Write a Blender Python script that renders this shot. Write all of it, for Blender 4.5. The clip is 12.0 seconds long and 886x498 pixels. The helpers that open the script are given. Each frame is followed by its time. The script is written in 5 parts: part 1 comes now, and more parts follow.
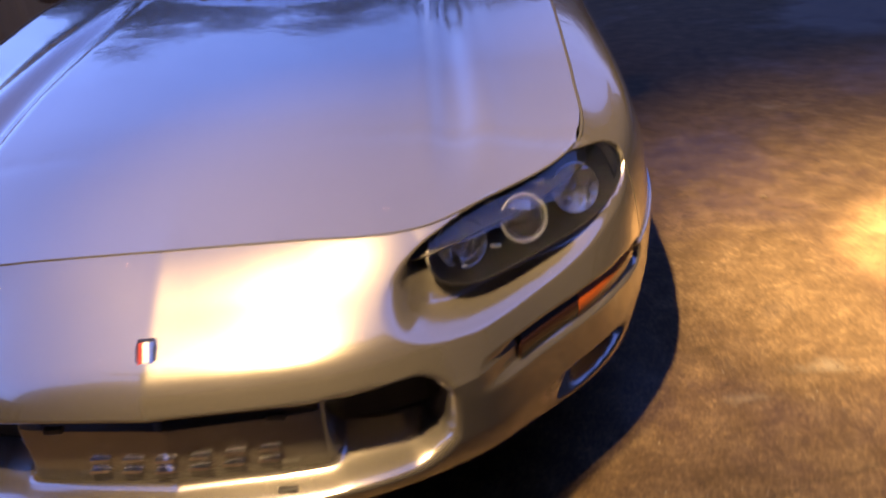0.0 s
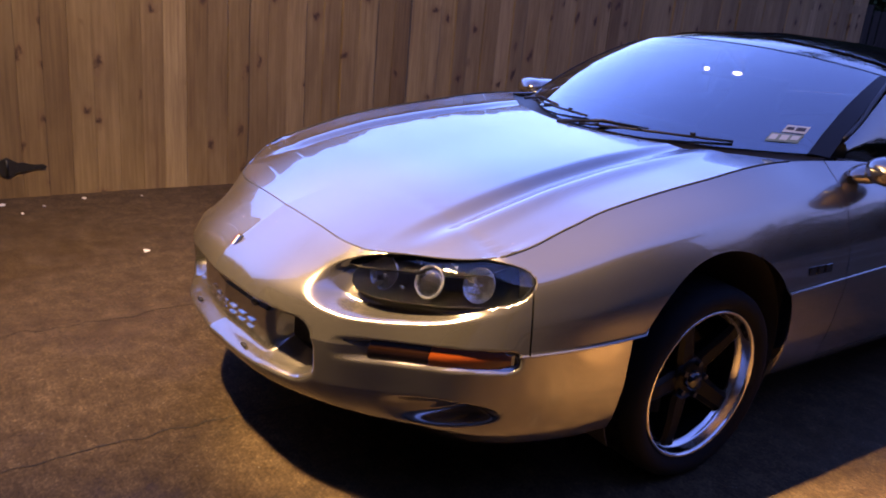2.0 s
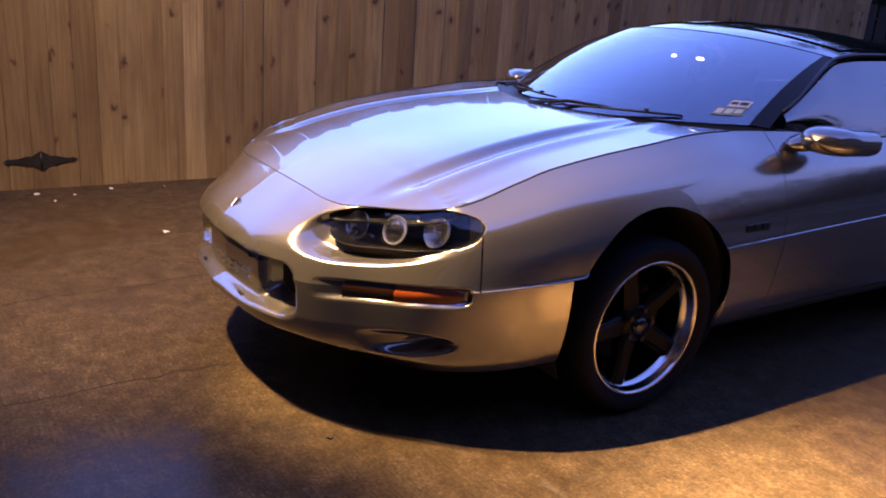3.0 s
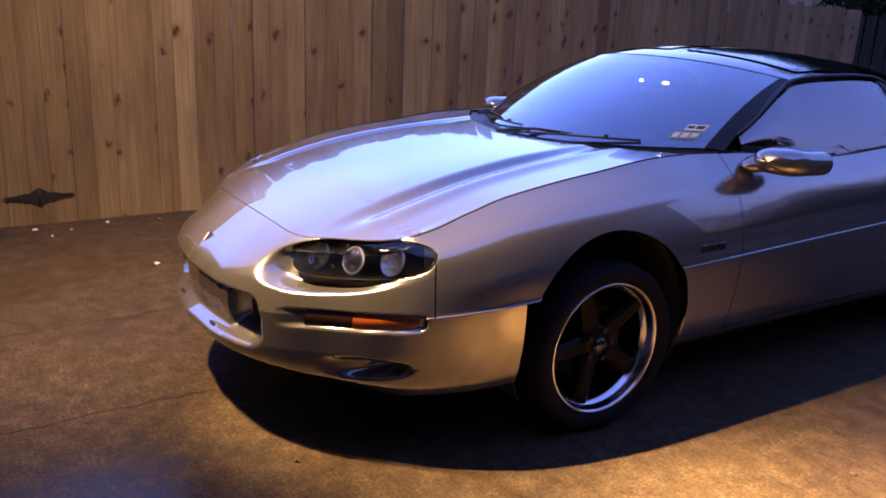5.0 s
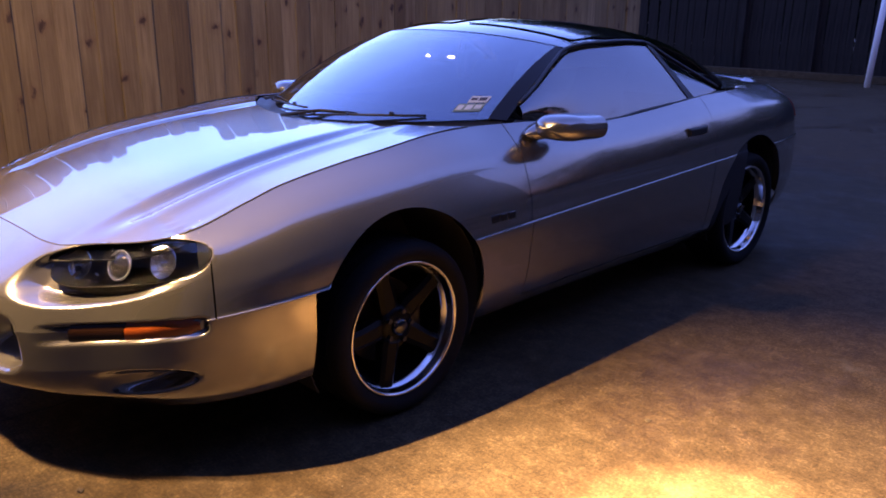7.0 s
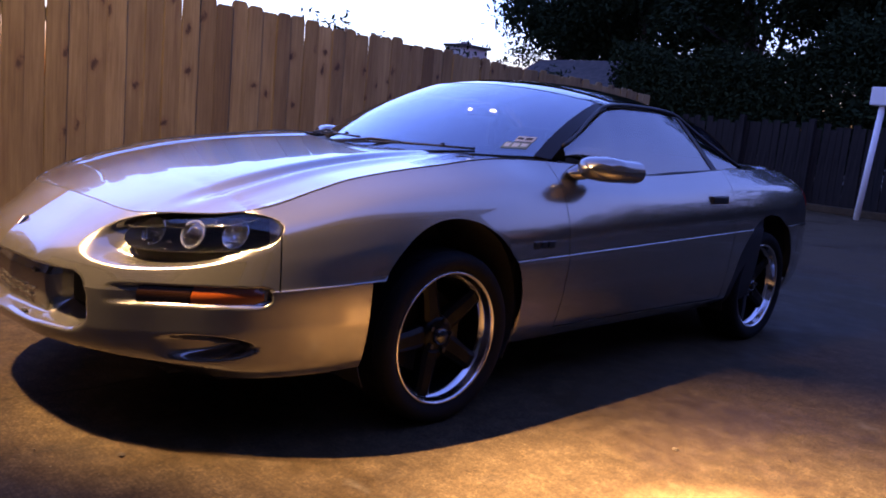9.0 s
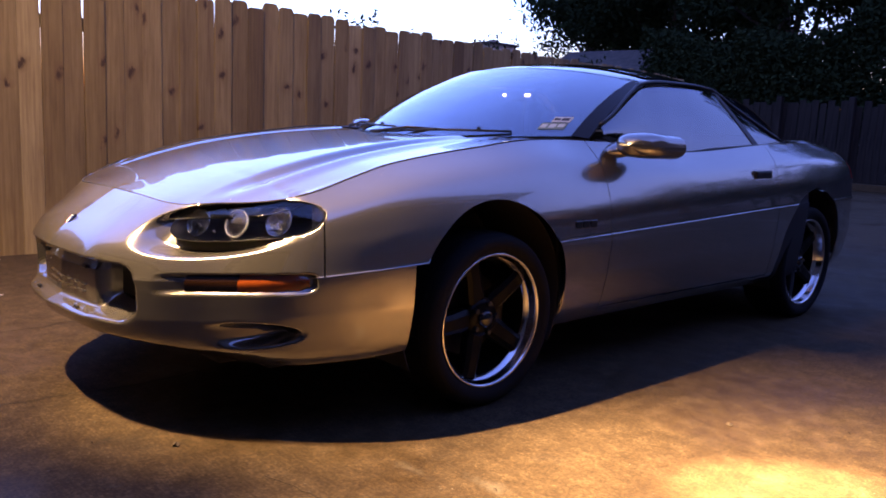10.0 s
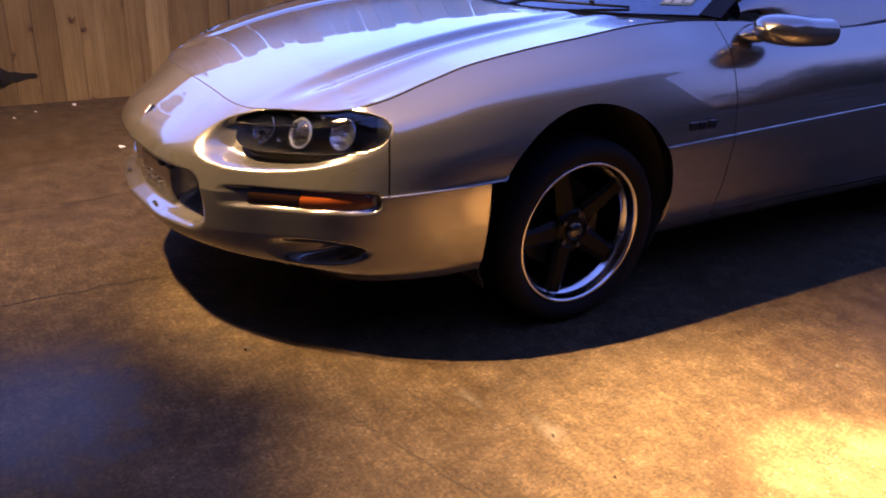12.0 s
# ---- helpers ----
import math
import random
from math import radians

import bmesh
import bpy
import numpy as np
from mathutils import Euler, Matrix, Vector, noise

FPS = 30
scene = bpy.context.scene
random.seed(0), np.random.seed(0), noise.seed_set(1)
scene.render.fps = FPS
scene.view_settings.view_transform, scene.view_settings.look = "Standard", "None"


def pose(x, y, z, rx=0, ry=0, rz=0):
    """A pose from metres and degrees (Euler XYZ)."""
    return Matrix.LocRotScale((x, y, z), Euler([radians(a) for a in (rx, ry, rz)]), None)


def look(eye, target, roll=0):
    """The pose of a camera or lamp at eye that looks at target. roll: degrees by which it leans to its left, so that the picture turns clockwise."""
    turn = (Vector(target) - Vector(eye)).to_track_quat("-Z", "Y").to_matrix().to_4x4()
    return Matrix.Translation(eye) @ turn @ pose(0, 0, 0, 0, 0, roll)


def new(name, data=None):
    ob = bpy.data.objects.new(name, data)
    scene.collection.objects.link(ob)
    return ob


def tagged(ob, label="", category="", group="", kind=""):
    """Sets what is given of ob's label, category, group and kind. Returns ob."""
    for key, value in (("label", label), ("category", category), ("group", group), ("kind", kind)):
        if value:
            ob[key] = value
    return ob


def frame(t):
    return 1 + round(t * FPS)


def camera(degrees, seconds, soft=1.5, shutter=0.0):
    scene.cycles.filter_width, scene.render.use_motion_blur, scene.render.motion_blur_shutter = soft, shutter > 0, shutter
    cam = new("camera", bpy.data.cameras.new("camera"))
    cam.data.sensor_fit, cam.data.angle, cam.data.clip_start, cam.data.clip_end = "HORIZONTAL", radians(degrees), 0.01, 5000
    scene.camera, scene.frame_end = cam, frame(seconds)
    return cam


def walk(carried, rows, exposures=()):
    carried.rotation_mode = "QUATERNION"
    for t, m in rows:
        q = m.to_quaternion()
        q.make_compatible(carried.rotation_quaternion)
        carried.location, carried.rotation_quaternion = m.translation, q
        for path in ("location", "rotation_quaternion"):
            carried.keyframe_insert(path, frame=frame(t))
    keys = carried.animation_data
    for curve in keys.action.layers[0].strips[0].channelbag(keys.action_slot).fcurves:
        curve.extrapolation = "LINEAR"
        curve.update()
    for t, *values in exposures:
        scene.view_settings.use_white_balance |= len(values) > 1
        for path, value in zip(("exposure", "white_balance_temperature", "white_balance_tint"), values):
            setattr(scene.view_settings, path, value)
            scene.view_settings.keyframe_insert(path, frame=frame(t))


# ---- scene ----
cam = camera(57.2, 12.0, soft=1.8, shutter=0.4)
PATH = [
    (0, (0.578, -1.165, 1.326), (0.433, 0.607, 0.411), -6.6),
    (0.5, (1.12, -0.905, 1.43), (0.441, 0.706, 0.46), -4.6),
    (1, (1.54, -0.833, 1.389), (0.458, 0.567, 0.456), -2.6),
    (1.5, (1.959, -0.864, 1.356), (0.5, 0.246, 0.556), 0.1),
    (2, (2.262, -0.970, 1.428), (0.722, 0.146, 0.808), 5.3),
    (2.5, (2.506, -1.060, 1.408), (0.905, -0.034, 0.789), 4.2),
    (3, (2.685, -1.007, 1.38), (1.097, 0.049, 0.78), 4.2),
    (5, (2.865, -0.903, 1.446), (1.243, 0.126, 0.891), 2.4),
    (5.5, (2.883, -0.872, 1.436), (1.285, 0.185, 0.862), 2.0),
    (6, (2.921, -0.836, 1.441), (1.384, 0.301, 0.854), 1.3),
    (6.5, (2.927, -0.791, 1.44), (1.527, 0.508, 0.847), 1.5),
    (7, (2.888, -0.719, 1.42), (1.522, 0.621, 0.84), 0.4),
    (9, (2.882, -1.012, 1.092), (1.491, 0.391, 0.782), 5.5),
    (9.5, (2.892, -1.045, 1.032), (1.489, 0.35, 0.741), 3.3),
    (10, (2.873, -1.024, 1.027), (1.421, 0.314, 0.712), 2.7),
    (10.5, (2.877, -1.005, 1.026), (1.429, 0.336, 0.698), 2.6),
    (11, (2.883, -0.986, 1.083), (1.366, 0.255, 0.686), 1.8),
    (11.5, (2.861, -0.854, 1.299), (1.283, 0.137, 0.572), 3.1),
    (12, (2.781, -0.673, 1.321), (1.227, 0.307, 0.53), 2.7),
]
walk(cam, [(t, look(eye, target, roll)) for t, eye, target, roll in PATH],
     exposures=[(0, -0.16, 6500, 31), (2.5, 0.08, 6500, 39), (12, 0.10, 6400, 39)])

# ---- light: dusk sky, a warm twin flood lamp under the garage eave, and an added nose beam ----
scene.view_settings.exposure = 0.0
world = bpy.data.worlds.new("dusk")
scene.world = world
world.use_nodes = True
wn, wl = world.node_tree.nodes, world.node_tree.links
sky = wn.new("ShaderNodeTexSky")
sky.sky_type, sky.sun_disc = "NISHITA", False
sky.sun_elevation, sky.sun_rotation = radians(-2.4), radians(-74)
sky.air_density, sky.dust_density, sky.ozone_density = 1.0, 3.0, 2.8
wl.new(sky.outputs[0], wn["Background"].inputs[0])
wn["Background"].inputs[1].default_value = 17.0

LAMP = Vector((0.05, -1.12, 3.22))


def flood(name, eye, target, watts, degrees, blend, size, colour=(1.0, 0.72, 0.29)):
    data = bpy.data.lights.new(name, "SPOT")
    data.energy, data.color, data.spot_size, data.spot_blend, data.shadow_soft_size = watts, colour, radians(degrees), blend, size
    ob = new(name, data)
    ob.matrix_world = look(eye, target)
    return ob


A, B = LAMP + Vector((0.12, 0, 0)), LAMP + Vector((-0.12, 0, 0))
flood("flood_bulb_light", A, (0.9, 0.5, 0), 125, 138, 1.0, 0.07)
flood("flood_bulb_light", B, (-2.7, 1.9, 0.5), 480, 118, 1.0, 0.07)
# added narrow beam that only brightens the highlight on the car's nose
flood("flood_bulb_light", B, (0.27, 0.10, 0.70), 2300, 25, 1.0, 0.08)
flood("flood_bulb_light", A, (1.90, 1.15, 0), 4000, 41, 1.0, 0.03)
flood("flood_bulb_light", A, (1.94, 1.20, 0), 7500, 24, 1.0, 0.03)
flood("flood_bulb_light", A, (1.96, 1.22, 0), 26000, 9, 1.0, 0.01)
flood("flood_bulb_light", B, (-1.1, -0.1, 0), 760, 60, 1.0, 0.05)


# ---- materials ----
def material(name, base, rough=0.5, metal=0.0, **more):
    m = bpy.data.materials.new(name)
    m.use_nodes = True
    b = m.node_tree.nodes["Principled BSDF"]
    b.inputs["Base Color"].default_value = (*base, 1)
    b.inputs["Roughness"].default_value, b.inputs["Metallic"].default_value = rough, metal
    for key, value in more.items():
        b.inputs[key.replace("_", " ")].default_value = value
    return m


def node(m, kind, **values):
    n = m.node_tree.nodes.new(kind)
    for key, value in values.items():
        n.inputs[key.replace("_", " ")].default_value = value
    return n


def wire(m, a, b):
    m.node_tree.links.new(a, b)


def bsdf(m):
    return m.node_tree.nodes["Principled BSDF"]


def coords(m, scale=(1, 1, 1), space="Object"):
    tc, mp = node(m, "ShaderNodeTexCoord"), node(m, "ShaderNodeMapping")
    mp.inputs["Scale"].default_value = scale
    wire(m, tc.outputs[space], mp.inputs["Vector"])
    return mp.outputs[0]


def noise_of(m, vec, scale, detail=4.0, rough=0.55):
    n = node(m, "ShaderNodeTexNoise", Scale=scale, Detail=detail, Roughness=rough)
    wire(m, vec, n.inputs["Vector"])
    return n.outputs["Fac"]


def ramp(m, fac, *stops):
    r = node(m, "ShaderNodeValToRGB")
    e = r.color_ramp.elements
    while len(e) < len(stops):
        e.new(0.5)
    for el, (p, c) in zip(e, stops):
        el.position, el.color = p, (*c, 1) if len(c) == 3 else c
    wire(m, fac, r.inputs[0])
    return r.outputs[0]


def mixed(m, fac, a, b, mode="MIX"):
    n = node(m, "ShaderNodeMix")
    n.data_type, n.blend_type = "RGBA", mode
    for sock, v in ((n.inputs[0], fac), (n.inputs[6], a), (n.inputs[7], b)):
        if isinstance(v, bpy.types.NodeSocket):
            wire(m, v, sock)
        else:
            sock.default_value = v if isinstance(v, float) else (*v, 1)
    return n.outputs[2]


def bumped(m, height, strength, distance):
    n = node(m, "ShaderNodeBump", Strength=strength, Distance=distance)
    wire(m, height, n.inputs["Height"])
    wire(m, n.outputs[0], bsdf(m).inputs["Normal"])


# silver-pewter metallic paint under clear coat, with a faint film of dust
PAINT = material("pewter_paint", (0.40, 0.375, 0.345), 0.34, 0.86, Coat_Weight=1.0, Coat_Roughness=0.03, Coat_IOR=1.9)
v = coords(PAINT)
wire(PAINT, ramp(PAINT, noise_of(PAINT, v, 7, 5), (0.3, (0.205,) * 3), (0.75, (0.25,) * 3)), bsdf(PAINT).inputs["Roughness"])
fleck = noise_of(PAINT, v, 2600, 1)
wire(PAINT, mixed(PAINT, ramp(PAINT, fleck, (0.35, (0, 0, 0)), (0.7, (1, 1, 1))), (0.255, 0.241, 0.217), (0.300, 0.283, 0.255)), bsdf(PAINT).inputs["Base Color"])
wire(PAINT, ramp(PAINT, noise_of(PAINT, v, 3.2, 6), (0.35, (0.012,) * 3), (0.8, (0.04,) * 3)), bsdf(PAINT).inputs["Coat Roughness"])

BLACK = material("satin_black_trim", (0.012, 0.012, 0.013), 0.42)
PILLAR = material("satin_pillar_paint", (0.008, 0.008, 0.009), 0.35, 0.0, Specular_IOR_Level=0.3)
GLOSS = material("gloss_black", (0.008, 0.008, 0.010), 0.08, 0.0, Coat_Weight=0.6)
UNDER = material("black_underside", (0.01, 0.01, 0.01), 0.85)
RUBBER = material("tyre_rubber", (0.005, 0.005, 0.005), 0.8, 0.0, Specular_IOR_Level=0.2)
bumped(RUBBER, noise_of(RUBBER, coords(RUBBER), 90, 3), 0.3, 0.002)
ALLOY = material("polished_alloy", (0.72, 0.70, 0.68), 0.16, 1.0)
wire(ALLOY, ramp(ALLOY, noise_of(ALLOY, coords(ALLOY), 30, 4), (0.3, (0.10,) * 3), (0.8, (0.26,) * 3)), bsdf(ALLOY).inputs["Roughness"])
SPOKE = material("black_wheel_paint", (0.003, 0.003, 0.003), 0.32, 0.0, Specular_IOR_Level=0.12)
STEEL = material("brake_steel", (0.07, 0.065, 0.06), 0.5, 1.0)
CHROME = material("chrome", (0.86, 0.86, 0.88), 0.05, 1.0)
DULL_CHROME = material("fluted_reflector", (0.86, 0.85, 0.83), 0.17, 1.0)
vx = coords(DULL_CHROME, (1, 1, 0.15))
bumped(DULL_CHROME, noise_of(DULL_CHROME, vx, 70, 2), 1.0, 0.010)
HALO = material("halo_ring_silver", (0.82, 0.82, 0.84), 0.22, 0.7, Coat_Weight=0.5)
# reflective grey metal in place of a clear lens with a bright inside
PROJECTOR = material("grey_metal_projector", (0.34, 0.33, 0.31), 0.14, 0.9, Coat_Weight=1.0)
AMBER = material("amber_lens", (0.22, 0.046, 0.006), 0.18, 0.0, Coat_Weight=1.0)
bumped(AMBER, noise_of(AMBER, coords(AMBER, (1, 1, 4)), 120, 1), 0.25, 0.002)
AMBER_DIM = material("smoked_amber_lens", (0.014, 0.006, 0.004), 0.15, 0.0, Coat_Weight=1.0)
RED = material("red_lens", (0.30, 0.012, 0.01), 0.15, 0.0, Coat_Weight=1.0)
CABIN = material("dark_cabin_cloth", (0.03, 0.03, 0.033), 0.85)
bumped(CABIN, noise_of(CABIN, coords(CABIN), 220, 2), 0.3, 0.002)
LEATHER = material("seat_cloth", (0.05, 0.047, 0.045), 0.7)
bumped(LEATHER, noise_of(LEATHER, coords(LEATHER), 90, 3), 0.3, 0.002)
STICKER = material("sticker_paper", (0.50, 0.53, 0.53), 0.5)
STICKER_GREEN = material("sticker_green_print", (0.16, 0.22, 0.18), 0.5)
INK = material("ink", (0.03, 0.03, 0.04), 0.6)
BADGE_RED = material("badge_red", (0.16, 0.02, 0.02), 0.25, 0.0, Coat_Weight=1.0)
BADGE_BLUE = material("badge_blue", (0.03, 0.06, 0.30), 0.25, 0.0, Coat_Weight=1.0)
MAPLIGHT = material("map_light_glow", (1, 0.9, 0.7), 0.5)
bsdf(MAPLIGHT).inputs["Emission Color"].default_value, bsdf(MAPLIGHT).inputs["Emission Strength"].default_value = (1, 0.80, 0.52, 1), 9.0
BULB = material("flood_bulb_glow", (1, 0.9, 0.7), 0.5)
bsdf(BULB).inputs["Emission Color"].default_value, bsdf(BULB).inputs["Emission Strength"].default_value = (1, 0.62, 0.28, 1), 40.0


def glass(name, tint, ior, rough=0.0):
    return material(name, tint, rough, 0.0, Transmission_Weight=1.0, IOR=ior)


WINDSHIELD = glass("windshield_glass", (0.50, 0.58, 0.64), 3.1)
SIDE_GLASS = glass("tinted_side_glass", (0.16, 0.18, 0.22), 2.6)
LENS = glass("clear_lens", (0.93, 0.94, 0.95), 1.48)

# weathered concrete slab: mottled tan-grey, dark stains, pale scrapes, fine grit and broom lines
CONCRETE = material("driveway_concrete", (0.3, 0.27, 0.22), 0.8, 0.0, Specular_IOR_Level=0.22)
v = coords(CONCRETE)
big, mid, fine = noise_of(CONCRETE, v, 0.8, 6, 0.6), noise_of(CONCRETE, v, 11, 9, 0.72), noise_of(CONCRETE, v, 85, 6, 0.75)
broom = noise_of(CONCRETE, coords(CONCRETE, (9, 150, 1)), 1.0, 3, 0.6)
grit = noise_of(CONCRETE, v, 380, 2, 0.5)


def patch(x, y, rx, ry, soft, rag=1.6):
    """1 inside a ragged oval on the slab, 0 outside."""
    mp = node(CONCRETE, "ShaderNodeMapping")
    mp.inputs["Location"].default_value, mp.inputs["Scale"].default_value = (-x / rx, -y / ry, 0), (1 / rx, 1 / ry, 0)
    tcc, ln, ad = node(CONCRETE, "ShaderNodeTexCoord"), node(CONCRETE, "ShaderNodeVectorMath"), node(CONCRETE, "ShaderNodeMath")
    ln.operation, ad.operation = "LENGTH", "MULTIPLY_ADD"
    wire(CONCRETE, tcc.outputs["Object"], mp.inputs["Vector"])
    wire(CONCRETE, mp.outputs[0], ln.inputs[0])
    wire(CONCRETE, mid, ad.inputs[0])
    ad.inputs[1].default_value = rag
    wire(CONCRETE, ln.outputs["Value"], ad.inputs[2])
    return ramp(CONCRETE, ad.outputs[0], (0.62, (1, 1, 1)), (min(0.99, 0.62 + soft), (0, 0, 0)))


col = ramp(CONCRETE, mid, (0.30, (0.043, 0.0275, 0.0125)), (0.5, (0.071, 0.048, 0.0235)), (0.72, (0.118, 0.084, 0.046)))
col = mixed(CONCRETE, ramp(CONCRETE, big, (0.36, (0.7, 0.7, 0.7)), (0.64, (0, 0, 0))), col, (0.80, 0.77, 0.73), "MULTIPLY")
col = mixed(CONCRETE, 0.55, col, ramp(CONCRETE, fine, (0.34, (0.35, 0.33, 0.31)), (0.52, (0.95, 0.95, 0.95)), (0.72, (1.45, 1.42, 1.38))), "MULTIPLY")
col = mixed(CONCRETE, 0.55, col, ramp(CONCRETE, broom, (0.3, (0.5, 0.48, 0.45)), (0.6, (1.1, 1.1, 1.1))), "MULTIPLY")
stain = ramp(CONCRETE, noise_of(CONCRETE, coords(CONCRETE, (1, 0.6, 1)), 3.1, 8, 0.72), (0.57, (0, 0, 0)), (0.70, (0.8, 0.8, 0.8)))
col = mixed(CONCRETE, stain, col, (0.026, 0.019, 0.014))
pebble = node(CONCRETE, "ShaderNodeTexVoronoi", Scale=150.0)
wire(CONCRETE, v, pebble.inputs["Vector"])
col = mixed(CONCRETE, 0.45, col, ramp(CONCRETE, pebble.outputs["Color"], (0.15, (0.35, 0.33, 0.30)), (0.5, (0.9, 0.9, 0.9)), (0.9, (1.9, 1.85, 1.75))), "MULTIPLY")
speck = node(CONCRETE, "ShaderNodeTexVoronoi", Scale=16.0)
wire(CONCRETE, v, speck.inputs["Vector"])
col = mixed(CONCRETE, ramp(CONCRETE, speck.outputs["Distance"], (0.03, (0.7, 0.7, 0.7)), (0.06, (0, 0, 0))), col, (0.17, 0.155, 0.13))
for px, py, rx, ry in ((1.42, 0.58, 0.55, 0.17), (1.15, 0.47, 0.35, 0.10), (1.9, 2.6, 0.8, 0.3), (0.7, -0.25, 0.3, 0.12)):
    col = mixed(CONCRETE, mixed(CONCRETE, 0.45, (0, 0, 0), patch(px, py, rx, ry, 0.35)), col, (0.17, 0.15, 0.115))
wire(CONCRETE, col, bsdf(CONCRETE).inputs["Base Color"])
wet = mixed(CONCRETE, 0.3, (0, 0, 0), patch(0.62, -0.64, 0.85, 0.70, 0.37, 0.9))
wet = mixed(CONCRETE, 0.35, wet, patch(3.2, 8.2, 4.2, 2.6, 0.37, 1.1), "ADD")
wire(CONCRETE, wet, bsdf(CONCRETE).inputs["Coat Weight"])
bsdf(CONCRETE).inputs["Coat Roughness"].default_value = 0.2
bsdf(CONCRETE).inputs["Coat IOR"].default_value = 1.6
dry = ramp(CONCRETE, big, (0.38, (0.42,) * 3), (0.52, (0.82,) * 3))
for px, py, rx, ry in ((2.6, 6.5, 2.6, 1.1), (-0.5, 9.5, 3.0, 1.2)):
    dry = mixed(CONCRETE, patch(px, py, rx, ry, 0.35), dry, (0.24, 0.24, 0.24))
wire(CONCRETE, dry, bsdf(CONCRETE).inputs["Roughness"])
hgt = mixed(CONCRETE, 0.4, fine, grit)
bumped(CONCRETE, mixed(CONCRETE, 0.4, hgt, broom), 0.45, 0.005)

# cedar pickets: each board its own tone, long grain, knots
CEDAR = material("cedar_picket", (0.4, 0.27, 0.16), 0.75)
info = node(CEDAR, "ShaderNodeObjectInfo")
tc = node(CEDAR, "ShaderNodeTexCoord")
shift = node(CEDAR, "ShaderNodeVectorMath")
shift.operation = "ADD"
wire(CEDAR, tc.outputs["Object"], shift.inputs[0])
far = node(CEDAR, "ShaderNodeMath")
far.operation = "MULTIPLY"
far.inputs[1].default_value = 37.0
wire(CEDAR, info.outputs["Random"], far.inputs[0])
wire(CEDAR, far.outputs[0], shift.inputs[1])


def stretched(scale, turn=0.0):
    mp = node(CEDAR, "ShaderNodeMapping")
    mp.inputs["Rotation"].default_value = (0, turn, 0)
    mp.inputs["Scale"].default_value = scale
    wire(CEDAR, shift.outputs[0], mp.inputs["Vector"])
    return mp.outputs[0]


grain = noise_of(CEDAR, stretched((60, 60, 2.2)), 1.0, 6, 0.65)
blot = noise_of(CEDAR, stretched((5, 5, 1.2)), 1.0, 5, 0.6)
knot = node(CEDAR, "ShaderNodeTexVoronoi", Scale=1.0)
bent = node(CEDAR, "ShaderNodeVectorMath")
bent.operation = "ADD"
knot.voronoi_dimensions = "2D"
wire(CEDAR, stretched((6.5, 6.5, 4.2), radians(90)), bent.inputs[0])
wire(CEDAR, ramp(CEDAR, noise_of(CEDAR, stretched((16, 16, 9)), 1.0, 3, 0.6), (0.2, (0, 0, 0)), (0.8, (0.42, 0.42, 0.42))), bent.inputs[1])
wire(CEDAR, bent.outputs[0], knot.inputs["Vector"])
some = ramp(CEDAR, knot.outputs["Color"], (0.66, (0, 0, 0)), (0.70, (1, 1, 1)))
drip = ramp(CEDAR, noise_of(CEDAR, stretched((17, 17, 0.9)), 1.0, 4, 0.6), (0.58, (0, 0, 0)), (0.72, (0.65, 0.65, 0.65)))
tone = ramp(CEDAR, info.outputs["Random"], (0.0, (0.17, 0.112, 0.044)), (0.3, (0.33, 0.243, 0.108)), (0.55, (0.22, 0.154, 0.064)), (0.8, (0.30, 0.215, 0.094)), (1.0, (0.40, 0.305, 0.15)))
col = mixed(CEDAR, 0.65, tone, ramp(CEDAR, grain, (0.3, (0.45, 0.40, 0.36)), (0.65, (1, 1, 1))), "MULTIPLY")
col = mixed(CEDAR, 0.7, col, ramp(CEDAR, blot, (0.3, (0.55, 0.48, 0.42)), (0.65, (1, 1, 1))), "MULTIPLY")
col = mixed(CEDAR, drip, col, (0.13, 0.075, 0.034))
halo_of_knot = ramp(CEDAR, knot.outputs["Distance"], (0.08, (0.5, 0.5, 0.5)), (0.36, (0, 0, 0)))
col = mixed(CEDAR, mixed(CEDAR, 1.0, halo_of_knot, some, "MULTIPLY"), col, (0.14, 0.075, 0.032))
core = ramp(CEDAR, knot.outputs["Distance"], (0.06, (1, 1, 1)), (0.17, (0, 0, 0)))
col = mixed(CEDAR, mixed(CEDAR, 1.0, core, some, "MULTIPLY"), col, (0.05, 0.025, 0.011))
wire(CEDAR, col, bsdf(CEDAR).inputs["Base Color"])
bumped(CEDAR, grain, 0.5, 0.004)

OLD_WOOD = material("grey_old_wood", (0.06, 0.05, 0.045), 0.85, 0.0, Specular_IOR_Level=0.2)
v = coords(OLD_WOOD, (20, 20, 1.5))
wire(OLD_WOOD, ramp(OLD_WOOD, noise_of(OLD_WOOD, v, 1.0, 5), (0.3, (0.008, 0.007, 0.006)), (0.7, (0.028, 0.023, 0.020))), bsdf(OLD_WOOD).inputs["Base Color"])
IRON = material("black_iron", (0.012, 0.012, 0.012), 0.5)
WHITE = material("white_paint", (0.75, 0.75, 0.73), 0.5)
BARK = material("bark", (0.05, 0.04, 0.03), 0.9)
bumped(BARK, noise_of(BARK, coords(BARK, (9, 9, 1.5)), 2.0, 5), 0.8, 0.03)
LEAF = material("leaves", (0.035, 0.06, 0.022), 0.85, 0.0, Specular_IOR_Level=0.04)
gi = node(LEAF, "ShaderNodeNewGeometry")
wire(LEAF, ramp(LEAF, gi.outputs["Random Per Island"], (0.0, (0.010, 0.018, 0.008)), (1.0, (0.026, 0.042, 0.017))), bsdf(LEAF).inputs["Base Color"])
DARK_SIDING = material("brown_siding", (0.07, 0.055, 0.045), 0.8)
